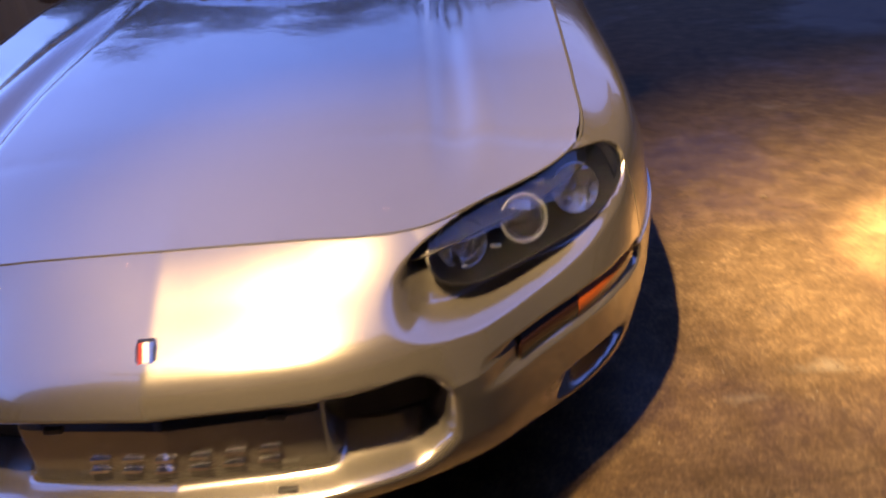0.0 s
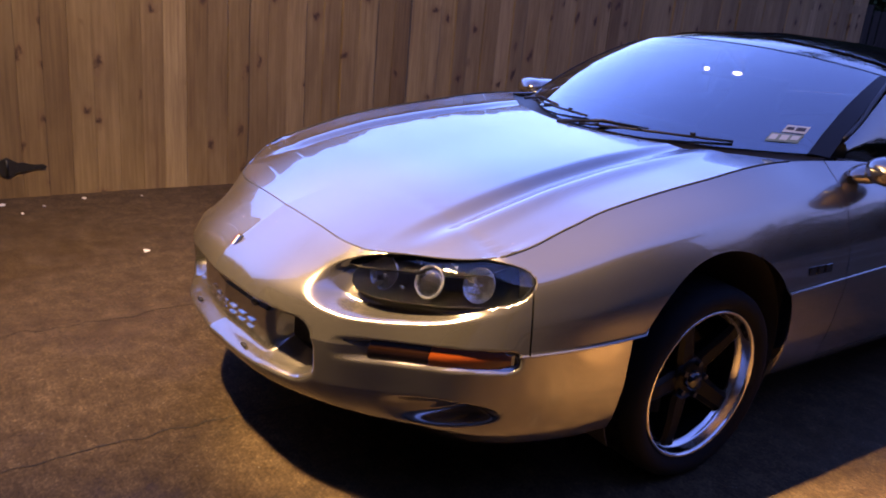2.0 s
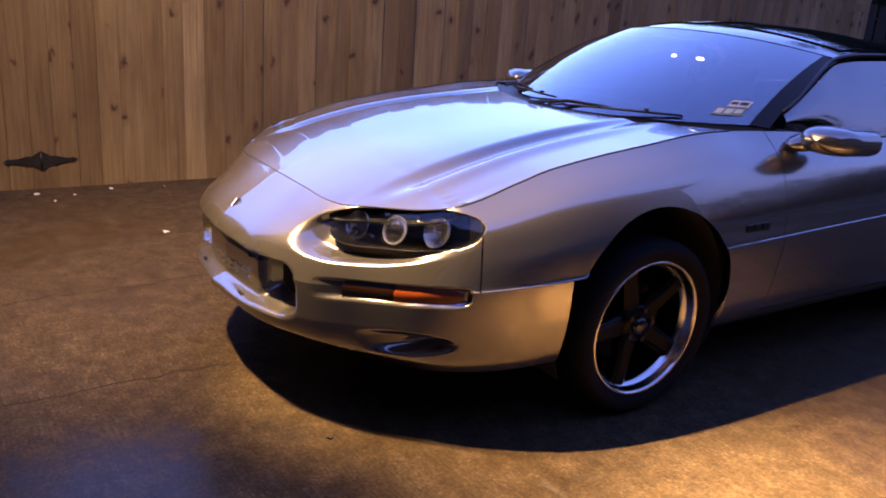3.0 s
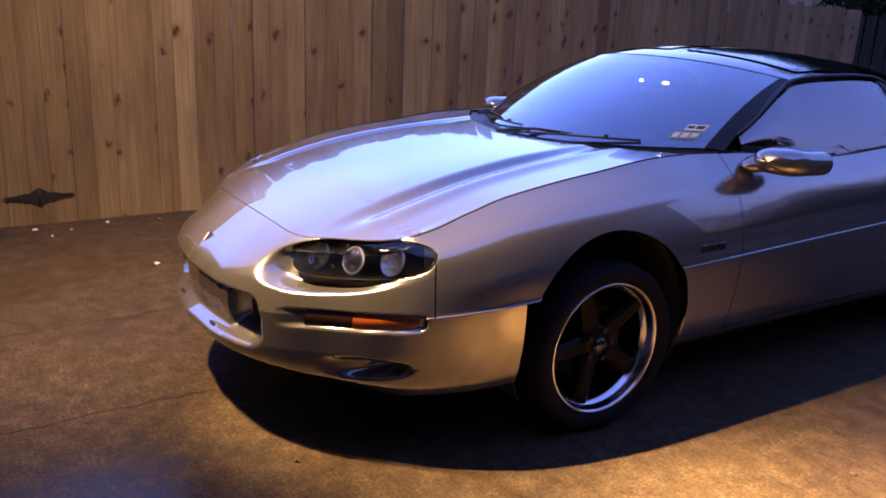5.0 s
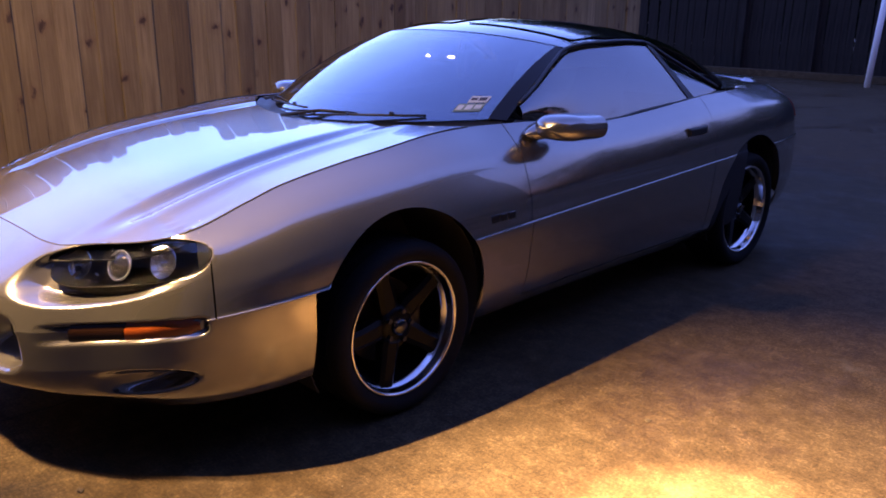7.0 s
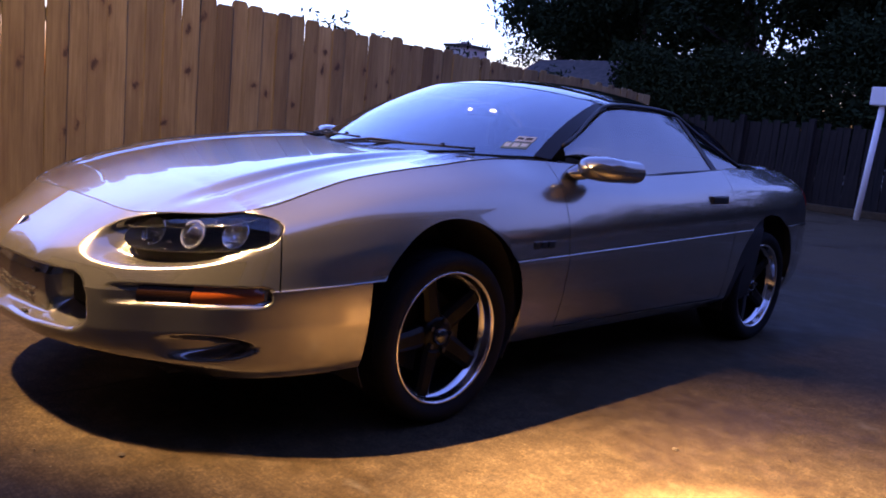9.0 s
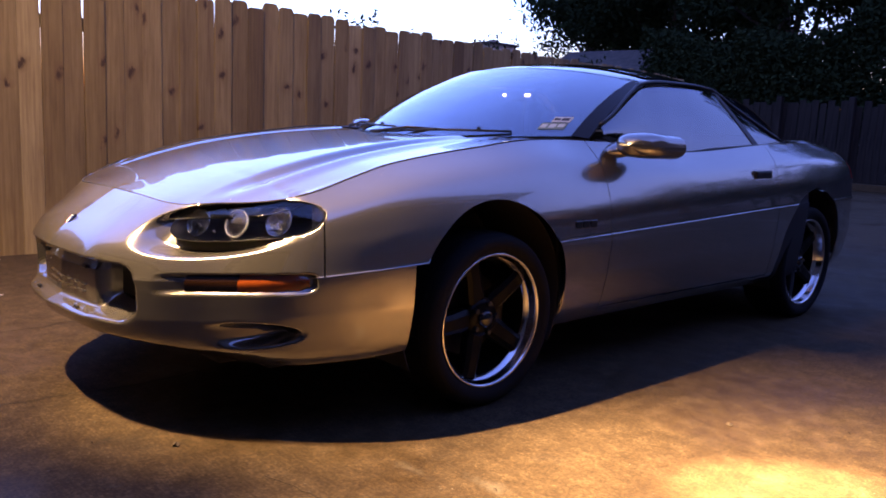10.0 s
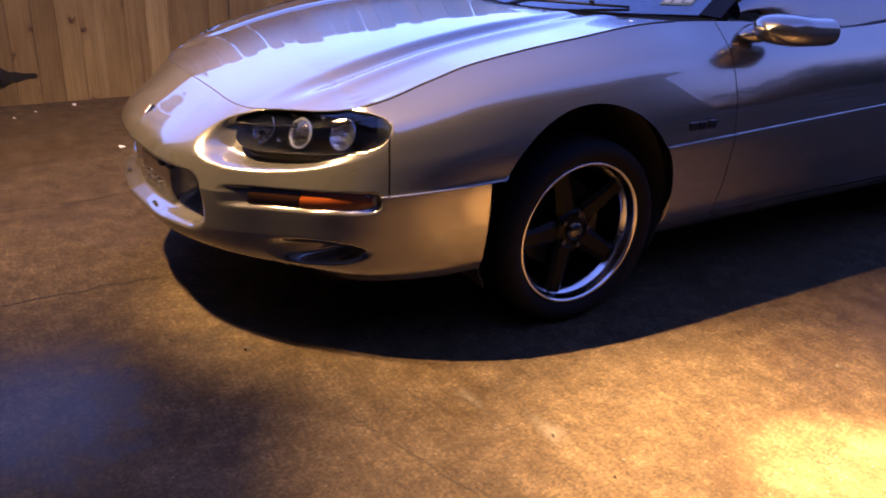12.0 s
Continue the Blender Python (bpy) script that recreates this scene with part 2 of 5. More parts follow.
BRICK = material("brown_brick_face", (0.10, 0.075, 0.06), 0.85)
SIDING = material("painted_siding", (0.42, 0.38, 0.33), 0.7)
wire(SIDING, ramp(SIDING, noise_of(SIDING, coords(SIDING), 2.0, 6), (0.3, (0.36, 0.33, 0.29)), (0.7, (0.48, 0.44, 0.38))), bsdf(SIDING).inputs["Base Color"])
SHINGLE = material("roof_shingle", (0.09, 0.075, 0.065), 0.9)
wire(SHINGLE, ramp(SHINGLE, noise_of(SHINGLE, coords(SHINGLE), 5.0, 6), (0.3, (0.030, 0.025, 0.022)), (0.7, (0.07, 0.055, 0.046))), bsdf(SHINGLE).inputs["Base Color"])
PAPER = material("paper_scrap", (0.7, 0.68, 0.64), 0.7)
DRY_LEAF = material("dry_leaf", (0.05, 0.035, 0.022), 0.8)

# ---- mesh helpers ----
def part(name, bm, mat, parent=None, label="", smooth=False, thick=0.0):
    """One mesh object from a bmesh, under a thing or a part."""
    if thick and smooth:
        for e in bm.edges:
            if e.is_boundary:
                e.smooth = False
    me = bpy.data.meshes.new(name)
    bm.to_mesh(me)
    bm.free()
    me.materials.append(mat)
    if smooth:
        for p in me.polygons:
            p.use_smooth = True
    ob = new(name, me)
    if parent is not None:
        ob.parent = parent
        ob.matrix_parent_inverse = parent.matrix_world.inverted()
    if thick:
        mod = ob.modifiers.new("thickness", "SOLIDIFY")
        mod.thickness, mod.offset = thick, -1
    if label:
        tagged(ob, label)
    return ob


def thing(name, label, category, group="", kind="", at=(0, 0, 0)):
    ob = new(name)
    ob.empty_display_size = 0.1
    ob.location = at
    bpy.context.view_layer.update()
    return tagged(ob, label, category, group, kind)


def box(bm, lo, hi, bevel=0.0):
    lo, hi = Vector(lo), Vector(hi)
    r = bmesh.ops.create_cube(bm, size=1.0, matrix=Matrix.Translation((lo + hi) / 2) @ Matrix.Diagonal((*(hi - lo), 1)))
    if bevel:
        es = {e for w in r["verts"] for e in w.link_edges}
        bmesh.ops.bevel(bm, geom=list(es), offset=bevel, segments=2, affect="EDGES", profile=0.5)
    return bm


def revolve(profile, steps, axis_at, bm=None, closed=False):
    """Turn a profile of (radius, x) round the x axis through axis_at."""
    bm = bm or bmesh.new()
    rings = []
    for i in range(steps):
        a = 2 * math.pi * i / steps
        rings.append([bm.verts.new((axis_at[0] + x, axis_at[1] + r * math.cos(a), axis_at[2] + r * math.sin(a))) for r, x in profile])
    n = len(profile)
    for i in range(steps):
        p, q = rings[i], rings[(i + 1) % steps]
        for j in range(n if closed else n - 1):
            k = (j + 1) % n
            bm.faces.new((p[j], q[j], q[k], p[k]))
    return bm


def grid(fn, us, vs, flip=False, bm=None, close=False):
    """A sheet of quads through fn(u, v)."""
    bm = bm or bmesh.new()
    rows = [[bm.verts.new(fn(u, w)) for w in vs] for u in us]
    for i in range(len(us) - 1 + (1 if close else 0)):
        a, b = rows[i], rows[(i + 1) % len(us)]
        for j in range(len(vs) - 1):
            f = (a[j], b[j], b[j + 1], a[j + 1])
            bm.faces.new(f[::-1] if flip else f)
    return bm


def tube(points, radius, sides=8, bm=None, taper=None):
    bm = bm or bmesh.new()
    pts = [Vector(p) for p in points]
    rings = []
    for i, p in enumerate(pts):
        d = (pts[min(i + 1, len(pts) - 1)] - pts[max(i - 1, 0)]).normalized()
        a = d.orthogonal().normalized()
        b = d.cross(a)
        r = radius if taper is None else radius + (taper - radius) * i / (len(pts) - 1)
        rings.append([bm.verts.new(p + r * (a * math.cos(2 * math.pi * k / sides) + b * math.sin(2 * math.pi * k / sides))) for k in range(sides)])
    for i in range(len(rings) - 1):
        best = min(range(sides), key=lambda s: (rings[i + 1][s].co - rings[i][0].co).length)
        for k in range(sides):
            bm.faces.new((rings[i][k], rings[i][(k + 1) % sides], rings[i + 1][(k + 1 + best) % sides], rings[i + 1][(k + best) % sides]))
    bm.faces.new(rings[0][::-1])
    bm.faces.new(rings[-1])
    return bm


def lin(a, b, n):
    return [a + (b - a) * i / (n - 1) for i in range(n)]


def sstep(a, b, x):
    t = min(1.0, max(0.0, (x - a) / (b - a)))
    return t * t * (3 - 2 * t)


def keyed(*pairs):
    """A smooth curve through (t, value) pairs, without overshoot."""
    ts, ys = [p[0] for p in pairs], [p[1] for p in pairs]
    d = [(ys[i + 1] - ys[i]) / (ts[i + 1] - ts[i]) for i in range(len(ts) - 1)]
    m = [d[0]]
    for i in range(1, len(d)):
        m.append(0.0 if d[i - 1] * d[i] <= 0 else 2 * d[i - 1] * d[i] / (d[i - 1] + d[i]))
    m.append(d[-1])

    def f(t):
        if t <= ts[0]:
            return ys[0]
        if t >= ts[-1]:
            return ys[-1]
        i = max(k for k in range(len(ts) - 1) if ts[k] <= t)
        h = ts[i + 1] - ts[i]
        u = (t - ts[i]) / h
        return ((2 * u ** 3 - 3 * u * u + 1) * ys[i] + (u ** 3 - 2 * u * u + u) * h * m[i]
                + (3 * u * u - 2 * u ** 3) * ys[i + 1] + (u ** 3 - u * u) * h * m[i + 1])
    return f


# ---- ground: one sheet, with cracks as real grooves in the near slab ----
rng = random.Random(4)


def wobble(p, q, n, amount):
    p, q = Vector(p), Vector(q)
    side = Vector((-(q - p).y, (q - p).x)).normalized()
    out = []
    for i in range(n):
        t = i / (n - 1)
        out.append(p.lerp(q, t) + side * amount * (noise.noise(Vector((t * 7, p.x * 3.1, p.y))) + 0.5 * noise.noise(Vector((t * 31, p.y, 4.0)))))
    return out


bm = bmesh.new()
for ring in (((-400, -400), (400, 400)),):
    (x0, y0), (x1, y1) = ring
    bm.faces.new([bm.verts.new(c) for c in ((x0, y0, 0), (x1, y0, 0), (x1, y1, 0), (x0, y1, 0))])
ground = tagged(part("ground", bm, CONCRETE), "stained tan concrete driveway slab with cracks", "driveway", kind="structure")

GROOVE = material("crack_dirt", (0.022, 0.018, 0.014), 0.95)


def crack(path, width):
    """A thin ragged ribbon of dirt lying in the crack."""
    b = bmesh.new()
    pts = [Vector((p[0], p[1], 0.0016)) for p in path]
    rows = []
    for i, p in enumerate(pts):
        d = (pts[min(i + 1, len(pts) - 1)] - pts[max(i - 1, 0)]).normalized()
        s = Vector((-d.y, d.x, 0)) * width * (0.5 + 0.7 * abs(noise.noise(p * 23)))
        rows.append((b.verts.new(p - s), b.verts.new(p + Vector((0, 0, 0.0008))), b.verts.new(p + s)))
    for r, q in zip(rows, rows[1:]):
        b.faces.new((r[0], q[0], q[1], r[1]))
        b.faces.new((r[1], q[1], q[2], r[2]))
    return part("crack", b, GROOVE, ground)


crack(wobble((-0.06, -1.9), (-0.02, 0.4), 110, 0.055), 0.0045)
crack(wobble((-0.90, -1.2), (-1.10, 0.6), 50, 0.06), 0.003)
crack(wobble((0.95, 0.1), (1.75, 0.32), 30, 0.02), 0.002)
crack(wobble((-2.8, 5.2), (6, 5.6), 50, 0.02), 0.006)
crack(wobble((-2.8, 10.4), (6, 10.8), 50, 0.02), 0.008)

# ---- cedar fence, dog-eared pickets on rails and posts ----
FX, FSLOPE = -2.97, -0.012


def fence_x(y):
    return FX + FSLOPE * y


fence = thing("cedar_fence", "tall cedar picket fence with dog-eared boards beside the driveway", "fence", kind="structure", at=(FX, 0, 0))


def picket(width, height, ear, taper):
    """One dog-eared board that has shrunk a little towards its top, its foot at the origin, 16 mm thick."""
    b = bmesh.new()
    w, n = width / 2, width / 2 - taper
    side = [(w, 0), (w, height - 0.34), (n, height - 0.10), (n, height - ear), (n - ear * 0.55, height - ear * 0.2), (n - ear, height)]
    outline = [(-y, z) for y, z in side[:1]] + side + [(-y, z) for y, z in side[:0:-1]]
    f = [b.verts.new((0.008, y * (1 - 0.004 / w), z - (0.003 if z > 1 else 0))) for y, z in outline]
    m = [b.verts.new((0.003, y, z)) for y, z in outline]
    r = [b.verts.new((-0.008, y, z)) for y, z in outline]
    b.faces.new(f)
    b.faces.new(r[::-1])
    n = len(outline)
    for i in range(n):
        b.faces.new((f[i], m[i], m[(i + 1) % n], f[(i + 1) % n]))
        b.faces.new((m[i], r[i], r[(i + 1) % n], m[(i + 1) % n]))
    me = bpy.data.meshes.new("picket")
    b.to_mesh(me)
    b.free()
    me.materials.append(CEDAR)
    return me


PICKETS = [picket(w, h, e, t) for w in (0.140, 0.1425, 0.138) for h, e, t in ((1.86, 0.026, 0.004), (1.84, 0.022, 0.001), (1.875, 0.029, 0.003))]


def hang_pickets():
    y, last = -3.4, 0.14
    while y < 8.5:
        k = rng.randrange(len(PICKETS))
        width = (0.140, 0.1425, 0.138)[k // 3]
        y += (last + width) / 2 + rng.choice((-0.003, -0.002, -0.0015, -0.001))
        last = width
        ob = new("picket", PICKETS[k])
        ob.parent = fence
        ob.matrix_parent_inverse = fence.matrix_world.inverted()
        top = keyed((-3.5, 0.005), (2.0, 0.0), (4.0, -0.05), (8.5, -0.14))(y)
        lean = rng.uniform(-0.17, 0.17)
        ob.matrix_basis = Matrix.Translation((fence_x(y) + rng.uniform(-0.009, 0.009), y, -0.012 + top + rng.uniform(-0.012, 0.012))) @ Euler((radians(lean), radians(rng.uniform(-0.3, 0.3)), radians(rng.uniform(-3.0, 3.0)))).to_matrix().to_4x4()


for z in (0.30, 0.95, 1.55):
    b = box(bmesh.new(), (fence_x(2.5) - 0.10, -3.4, z - 0.045), (fence_x(2.5) - 0.055, 8.5, z + 0.045))
    rail = part("rail", b, CEDAR, fence)
for y in lin(-3.3, 8.45, 6):
    part("post", box(bmesh.new(), (fence_x(y) - 0.16, y - 0.045, 0), (fence_x(y) - 0.075, y + 0.045, 1.62 if y > 5 else 1.72), 0.004), CEDAR, fence)


def hinge():
    """A black iron strap hinge with a diamond in its middle, on the gate's boards."""
    x, y0, z0 = fence_x(-0.37) + 0.018, -0.37, 0.185
    h = thing("strap_hinge", "black iron strap hinge with a diamond plate on the cedar gate", "hinge", at=(x, y0, z0))
    b = bmesh.new()
    half = [(-0.215, 0.0), (-0.19, 0.016), (-0.165, 0.012), (-0.12, 0.018), (-0.085, 0.03), (-0.06, 0.026), (0.0, 0.064), (0.06, 0.026), (0.085, 0.03), (0.12, 0.018), (0.165, 0.012), (0.19, 0.016), (0.215, 0.0)]
    loop = half + [(y, -z) for y, z in half[-2:0:-1]]
    f = [b.verts.new((x + 0.004, y0 + y, z0 + z)) for y, z in loop]
    r = [b.verts.new((x - 0.003, y0 + y, z0 + z)) for y, z in loop]
    b.faces.new(f)
    b.faces.new(r[::-1])
    for i in range(len(loop)):
        j = (i + 1) % len(loop)
        b.faces.new((f[i], r[i], r[j], f[j]))
    bmesh.ops.recalc_face_normals(b, faces=b.faces)
    part("plate", b, IRON, h)
    part("pin", tube([(x + 0.006, y0, z0 - 0.05), (x + 0.006, y0, z0 + 0.05)], 0.008), IRON, h, smooth=True)
    for dy in (-0.14, -0.05, 0.05, 0.14):
        part("bolt", revolve([(0.0, 0.010), (0.006, 0.009), (0.008, 0.004)], 10, (x, y0 + dy, z0)), IRON, h)


hinge()

# ---- the far end: old fence, trees, house roofs, white post ----
def old_fence():
    f = thing("old_fence", "dark weathered board fence at the back of the yard", "fence", kind="structure", at=(-4, 16.3, 0))
    me = []
    for h in (1.72, 1.78, 1.66):
        b = box(bmesh.new(), (-0.07, -0.01, 0), (0.07, 0.01, h), 0.004)
        m = bpy.data.meshes.new("plank")
        b.to_mesh(m)
        b.free()
        m.materials.append(OLD_WOOD)
        me.append(m)
    x = -13.0
    while x < 6.0:
        ob = new("plank", rng.choice(me))
        ob.parent = f
        ob.matrix_parent_inverse = f.matrix_world.inverted()
        ob.matrix_basis = pose(x, 16.3 + rng.uniform(-0.01, 0.01), 0, 0, rng.uniform(-1, 1), 0)
        x += 0.142 + rng.choice((0.0, 0.002, 0.004))
    for z in (0.4, 1.3):
        part("rail", box(bmesh.new(), (-13, 16.32, z), (6, 16.36, z + 0.09)), OLD_WOOD, f)
    for x in (-5.4, -3.9, -1.0, 2.0):
        part("post", box(bmesh.new(), (x - 0.06, 16.17, 0), (x + 0.06, 16.28, 1.85), 0.01), OLD_WOOD, f)
    b = box(bmesh.new(), (-13, 16.0, 0), (6, 16.16, 0.14), 0.01)
    part("kerb", b, CONCRETE, f)


def limb(bm, p, q, r0, r1, r):
    n = 6
    pts = []
    for i in range(n):
        t = i / (n - 1)
        pts.append(p.lerp(q, t) + Vector((r.uniform(-1, 1), r.uniform(-1, 1), r.uniform(-0.4, 0.4))) * 0.06 * (q - p).length * (0 if i in (0,) else 1))
    tube(pts, r0, 7, bm, r1)
    return pts


def tree(x, y, height, spread, low, leaves, seed, label, leaf=0.16):
    r = random.Random(seed)
    t = thing("tree", label, "tree", "yard trees", at=(x, y, 0))
    bm = bmesh.new()
    base, top = Vector((x, y, -0.05)), Vector((x + r.uniform(-0.3, 0.3), y, height * 0.62))
    spine = limb(bm, base, top, 0.05 * height * 0.6, 0.06, r)
    tips = []
    for k in range(11):
        p = spine[2 + k % 4]
        a = k * 2.4 + r.uniform(-0.4, 0.4)
        q = Vector((x + spread * 0.75 * math.cos(a) * r.uniform(0.6, 1.1), y + spread * 0.75 * math.sin(a) * r.uniform(0.6, 1.1), low + (height - low) * r.uniform(0.25, 0.85)))
        tips += limb(bm, p, q, 0.10, 0.025, r)[2:]
    part("trunk", bm, BARK, t, smooth=True)
    verts, faces = [], []
    clumps = []
    for p in tips:
        for _ in range(3):
            clumps.append(p + Vector((r.gauss(0, 1), r.gauss(0, 1), r.gauss(0, 0.7))) * spread * 0.20)
    for _ in range(len(tips)):
        a, w = r.uniform(0, 6.283), math.sqrt(r.random())
        h = r.random()
        clumps.append(Vector((x + spread * w * math.cos(a) * (1 - 0.35 * h), y + spread * w * math.sin(a) * (1 - 0.35 * h), low + (height - low) * h * (1 - 0.25 * w))))
    for i in range(leaves):
        c = clumps[i % len(clumps)]
        p = c + Vector((r.gauss(0, 1), r.gauss(0, 1), r.gauss(0, 0.8))) * spread * 0.11
        a = Vector((r.gauss(0, 1), r.gauss(0, 1), r.gauss(0, 1))).normalized()
        s = a.orthogonal().normalized()
        e = leaf * r.uniform(0.6, 1.4)
        k = len(verts)
        verts += [p - a * e, p + s * e * 0.45 + a * e * 0.1, p + a * e, p - s * e * 0.45 + a * e * 0.1]
        faces.append((k, k + 1, k + 2, k + 3))
    me = bpy.data.meshes.new("crown")
    me.from_pydata([tuple(q) for q in verts], [], faces)
    me.materials.append(LEAF)
    crown = new("crown", me)
    crown.parent = t
    crown.matrix_parent_inverse = t.matrix_world.inverted()


def shed_house(name, x0, y0, x1, y1, eave, ridge, label, siding=None):
    h = thing(name, label, "house", at=((x0 + x1) / 2, (y0 + y1) / 2, 0))
    part("wall", box(bmesh.new(), (x0, y0, 0), (x1, y1, eave)), siding or SIDING, h)
    b = bmesh.new()
    ym = (y0 + y1) / 2
    v = [b.verts.new(c) for c in ((x0 - 0.4, y0 - 0.4, eave - 0.1), (x1 + 0.4, y0 - 0.4, eave - 0.1), (x1 + 0.4, ym, ridge), (x0 - 0.4, ym, ridge), (x0 - 0.4, y1 + 0.4, eave - 0.1), (x1 + 0.4, y1 + 0.4, eave - 0.1))]
    for f in ((0, 1, 2, 3), (3, 2, 5, 4), (0, 3, 4), (1, 5, 2), (0, 4, 5, 1)):
        b.faces.new([v[i] for i in f])
    part("roof", b, SHINGLE, h)
    return h


old_fence()
shed_house("neighbour_house", -13.2, 17.6, -8.6, 20.6, 2.4, 3.25, "low neighbouring house with a brown shingle roof")
far = thing("far_building", "pale distant building beyond the fence", "building", at=(-62, 66, 0))
part("wall", box(bmesh.new(), (-64, 64, 0), (-61.5, 68, 9.4)), SIDING, far)
part("roof", box(bmesh.new(), (-64.3, 63.7, 9.4), (-61.2, 68.3, 9.65)), SHINGLE, far)
part("chimney", box(bmesh.new(), (-62.9, 65, 9.65), (-62.2, 66, 10.0)), SIDING, far)
tree(-16.2, 24.0, 10.5, 3.3, 2.6, 30000, 11, "dark leafy tree behind the old fence, its crown against the sky", 0.085)
tree(-12.4, 23.0, 10.5, 3.3, 2.4, 26000, 15, "dark leafy tree behind the shingle roof", 0.085)
tree(-8.2, 21.5, 12.0, 3.6, 1.2, 36000, 12, "large dark tree overhanging the old fence", 0.085)
tree(-4.0, 20.5, 13.0, 3.8, 1.0, 38000, 13, "large dark tree behind the white post", 0.085)
tree(0.6, 20.5, 11.0, 3.0, 0.8, 28000, 14, "dark tree at the end of the yard", 0.1)
tree(5.0, 19.0, 5.2, 3.4, 0.6, 12000, 16, "broad dark tree at the back of the yard", 0.15)
tree(10.0, 17.0, 5.4, 3.4, 0.6, 10000, 17, "broad dark tree beside the yard", 0.15)
for i, (x, y, h) in enumerate(((-5.2, 4.5, 2.28), (-5.3, 5.0, 2.34), (-5.4, 5.6, 2.30), (-6.2, 8.2, 2.48), (-6.4, 8.9, 2.42), (-7.0, 11.8, 2.62))):
    tree(x, y, h, 0.55, 0.8, 1600, 30 + i, "leafy bush whose tips show above the cedar fence", 0.035)


def hedge(x0, x1, y, deep, high, leaves, leaf, seed):
    r = random.Random(seed)
    verts, faces = [], []
    for _ in range(leaves):
        x = r.uniform(x0, x1)
        top = high * (0.82 + 0.35 * noise.noise(Vector((x * 0.7, y, 1.0))) + 0.12 * noise.noise(Vector((x * 3.1, y, 5.0))))
        p = Vector((x, y + r.uniform(-deep, deep), top * math.sqrt(r.random())))
        a = Vector((r.gauss(0, 1), r.gauss(0, 1), r.gauss(0, 1))).normalized()
        s = a.orthogonal().normalized()
        e = leaf * r.uniform(0.6, 1.4)
        k = len(verts)
        verts += [p - a * e, p + s * e * 0.5, p + a * e, p - s * e * 0.5]
        faces.append((k, k + 1, k + 2, k + 3))
    me = bpy.data.meshes.new("hedge")
    me.from_pydata([tuple(q) for q in verts], [], faces)
    me.materials.append(LEAF)
    tagged(new("hedge", me), "dense dark undergrowth behind the old board fence", "hedge", kind="stuff")


hedge(-9.5, 0.5, 17.6, 0.8, 4.4, 80000, 0.055, 71)
hedge(0.5, 14.0, 17.6, 0.7, 3.0, 16000, 0.12, 72)

pole = thing("white_post", "leaning white post with a pale box at its top", "post", at=(-2.35, 15.2, 0))
part("shaft", tube([(-2.42, 15.2, 0), (-2.30, 15.2, 2.15)], 0.055, 12), WHITE, pole, smooth=True)
part("top_box", box(bmesh.new(), (-2.5, 15.08, 2.12), (-2.05, 15.3, 2.45), 0.02), WHITE, pole)

# the garage behind the camera, with the twin flood lamp under its eave
shed_house("house", 7.4, -2.5, 14.0, 9.0, 5.0, 7.0, "brown house on the next lot across the driveway", DARK_SIDING)

garage = thing("garage", "brown two-storey house front with an open garage door behind the camera", "garage", kind="structure", at=(0, -3.2, 0))
part("wall", box(bmesh.new(), (-3.2, -3.0, 0), (-2.0, -2.85, 2.9)), BRICK, garage)
part("wall", box(bmesh.new(), (4.2, -3.0, 0), (9.0, -2.85, 2.9)), BRICK, garage)
part("lintel", box(bmesh.new(), (-2.0, -3.0, 2.2), (4.2, -2.85, 2.9)), BRICK, garage)
part("upper_wall", box(bmesh.new(), (-3.2, -3.0, 2.9), (9.0, -2.85, 5.7)), BRICK, garage)
part("back_wall", box(bmesh.new(), (-3.2, -9.0, 0), (9.0, -8.85, 5.7)), BRICK, garage)
part("side_wall", box(bmesh.new(), (-3.35, -9.0, 0), (-3.2, -2.85, 5.7)), BRICK, garage)
part("side_wall", box(bmesh.new(), (9.0, -9.0, 0), (9.15, -2.85, 5.7)), BRICK, garage)
part("ceiling", box(bmesh.new(), (-3.2, -8.85, 2.75), (9.0, -3.0, 2.9)), SIDING, garage)
part("roof", box(bmesh.new(), (-3.6, -9.3, 5.7), (9.4, -2.4, 5.9)), SHINGLE, garage)
lamp = thing("flood_lamp", "twin-bulb flood lamp on an arm from the garage eave", "lamp", at=tuple(LAMP + Vector((0, 0, 0.2))))
part("arm", tube([(0.05, -2.86, 3.27), (0.05, -1.9, 3.39), (0.05, -1.12, 3.39)], 0.02, 8), BLACK, lamp, smooth=True)
for sx in (-1, 1):
    part("bulb", revolve([(0.0, -0.02), (0.03, -0.015), (0.045, 0.0), (0.03, 0.03), (0.015, 0.05)], 14, (0.05 + sx * 0.12, -1.12, 3.35)), BULB, lamp, smooth=True)
    part("socket", tube([(0.05, -1.12, 3.39), (0.05 + sx * 0.10, -1.12, 3.39)], 0.016, 8), BLACK, lamp, smooth=True)

# ---- the car: nose towards -y, its left side towards +x ----
car = thing("car", "silver-pewter two-door sports coupe with black five-spoke wheels parked on the driveway", "car", at=(0, 2.2, 0))
HUB_F, HUB_R, HUB_Z = 1.05, 3.60, 0.319

PLAN_X = (0, 0.30, 0.52, 0.66, 0.78, 0.865, 0.918, 0.940, 0.945, 0.942, 0.938, 0.946, 0.946, 0.93, 0.85, 0.58, 0)
PLAN_Y = (-0.205, -0.170, -0.064, 0.065, 0.19, 0.33, 0.50, 0.70, 1.05, 1.50, 2.30, 3.20, 3.65, 4.00, 4.28, 4.47, 4.55)


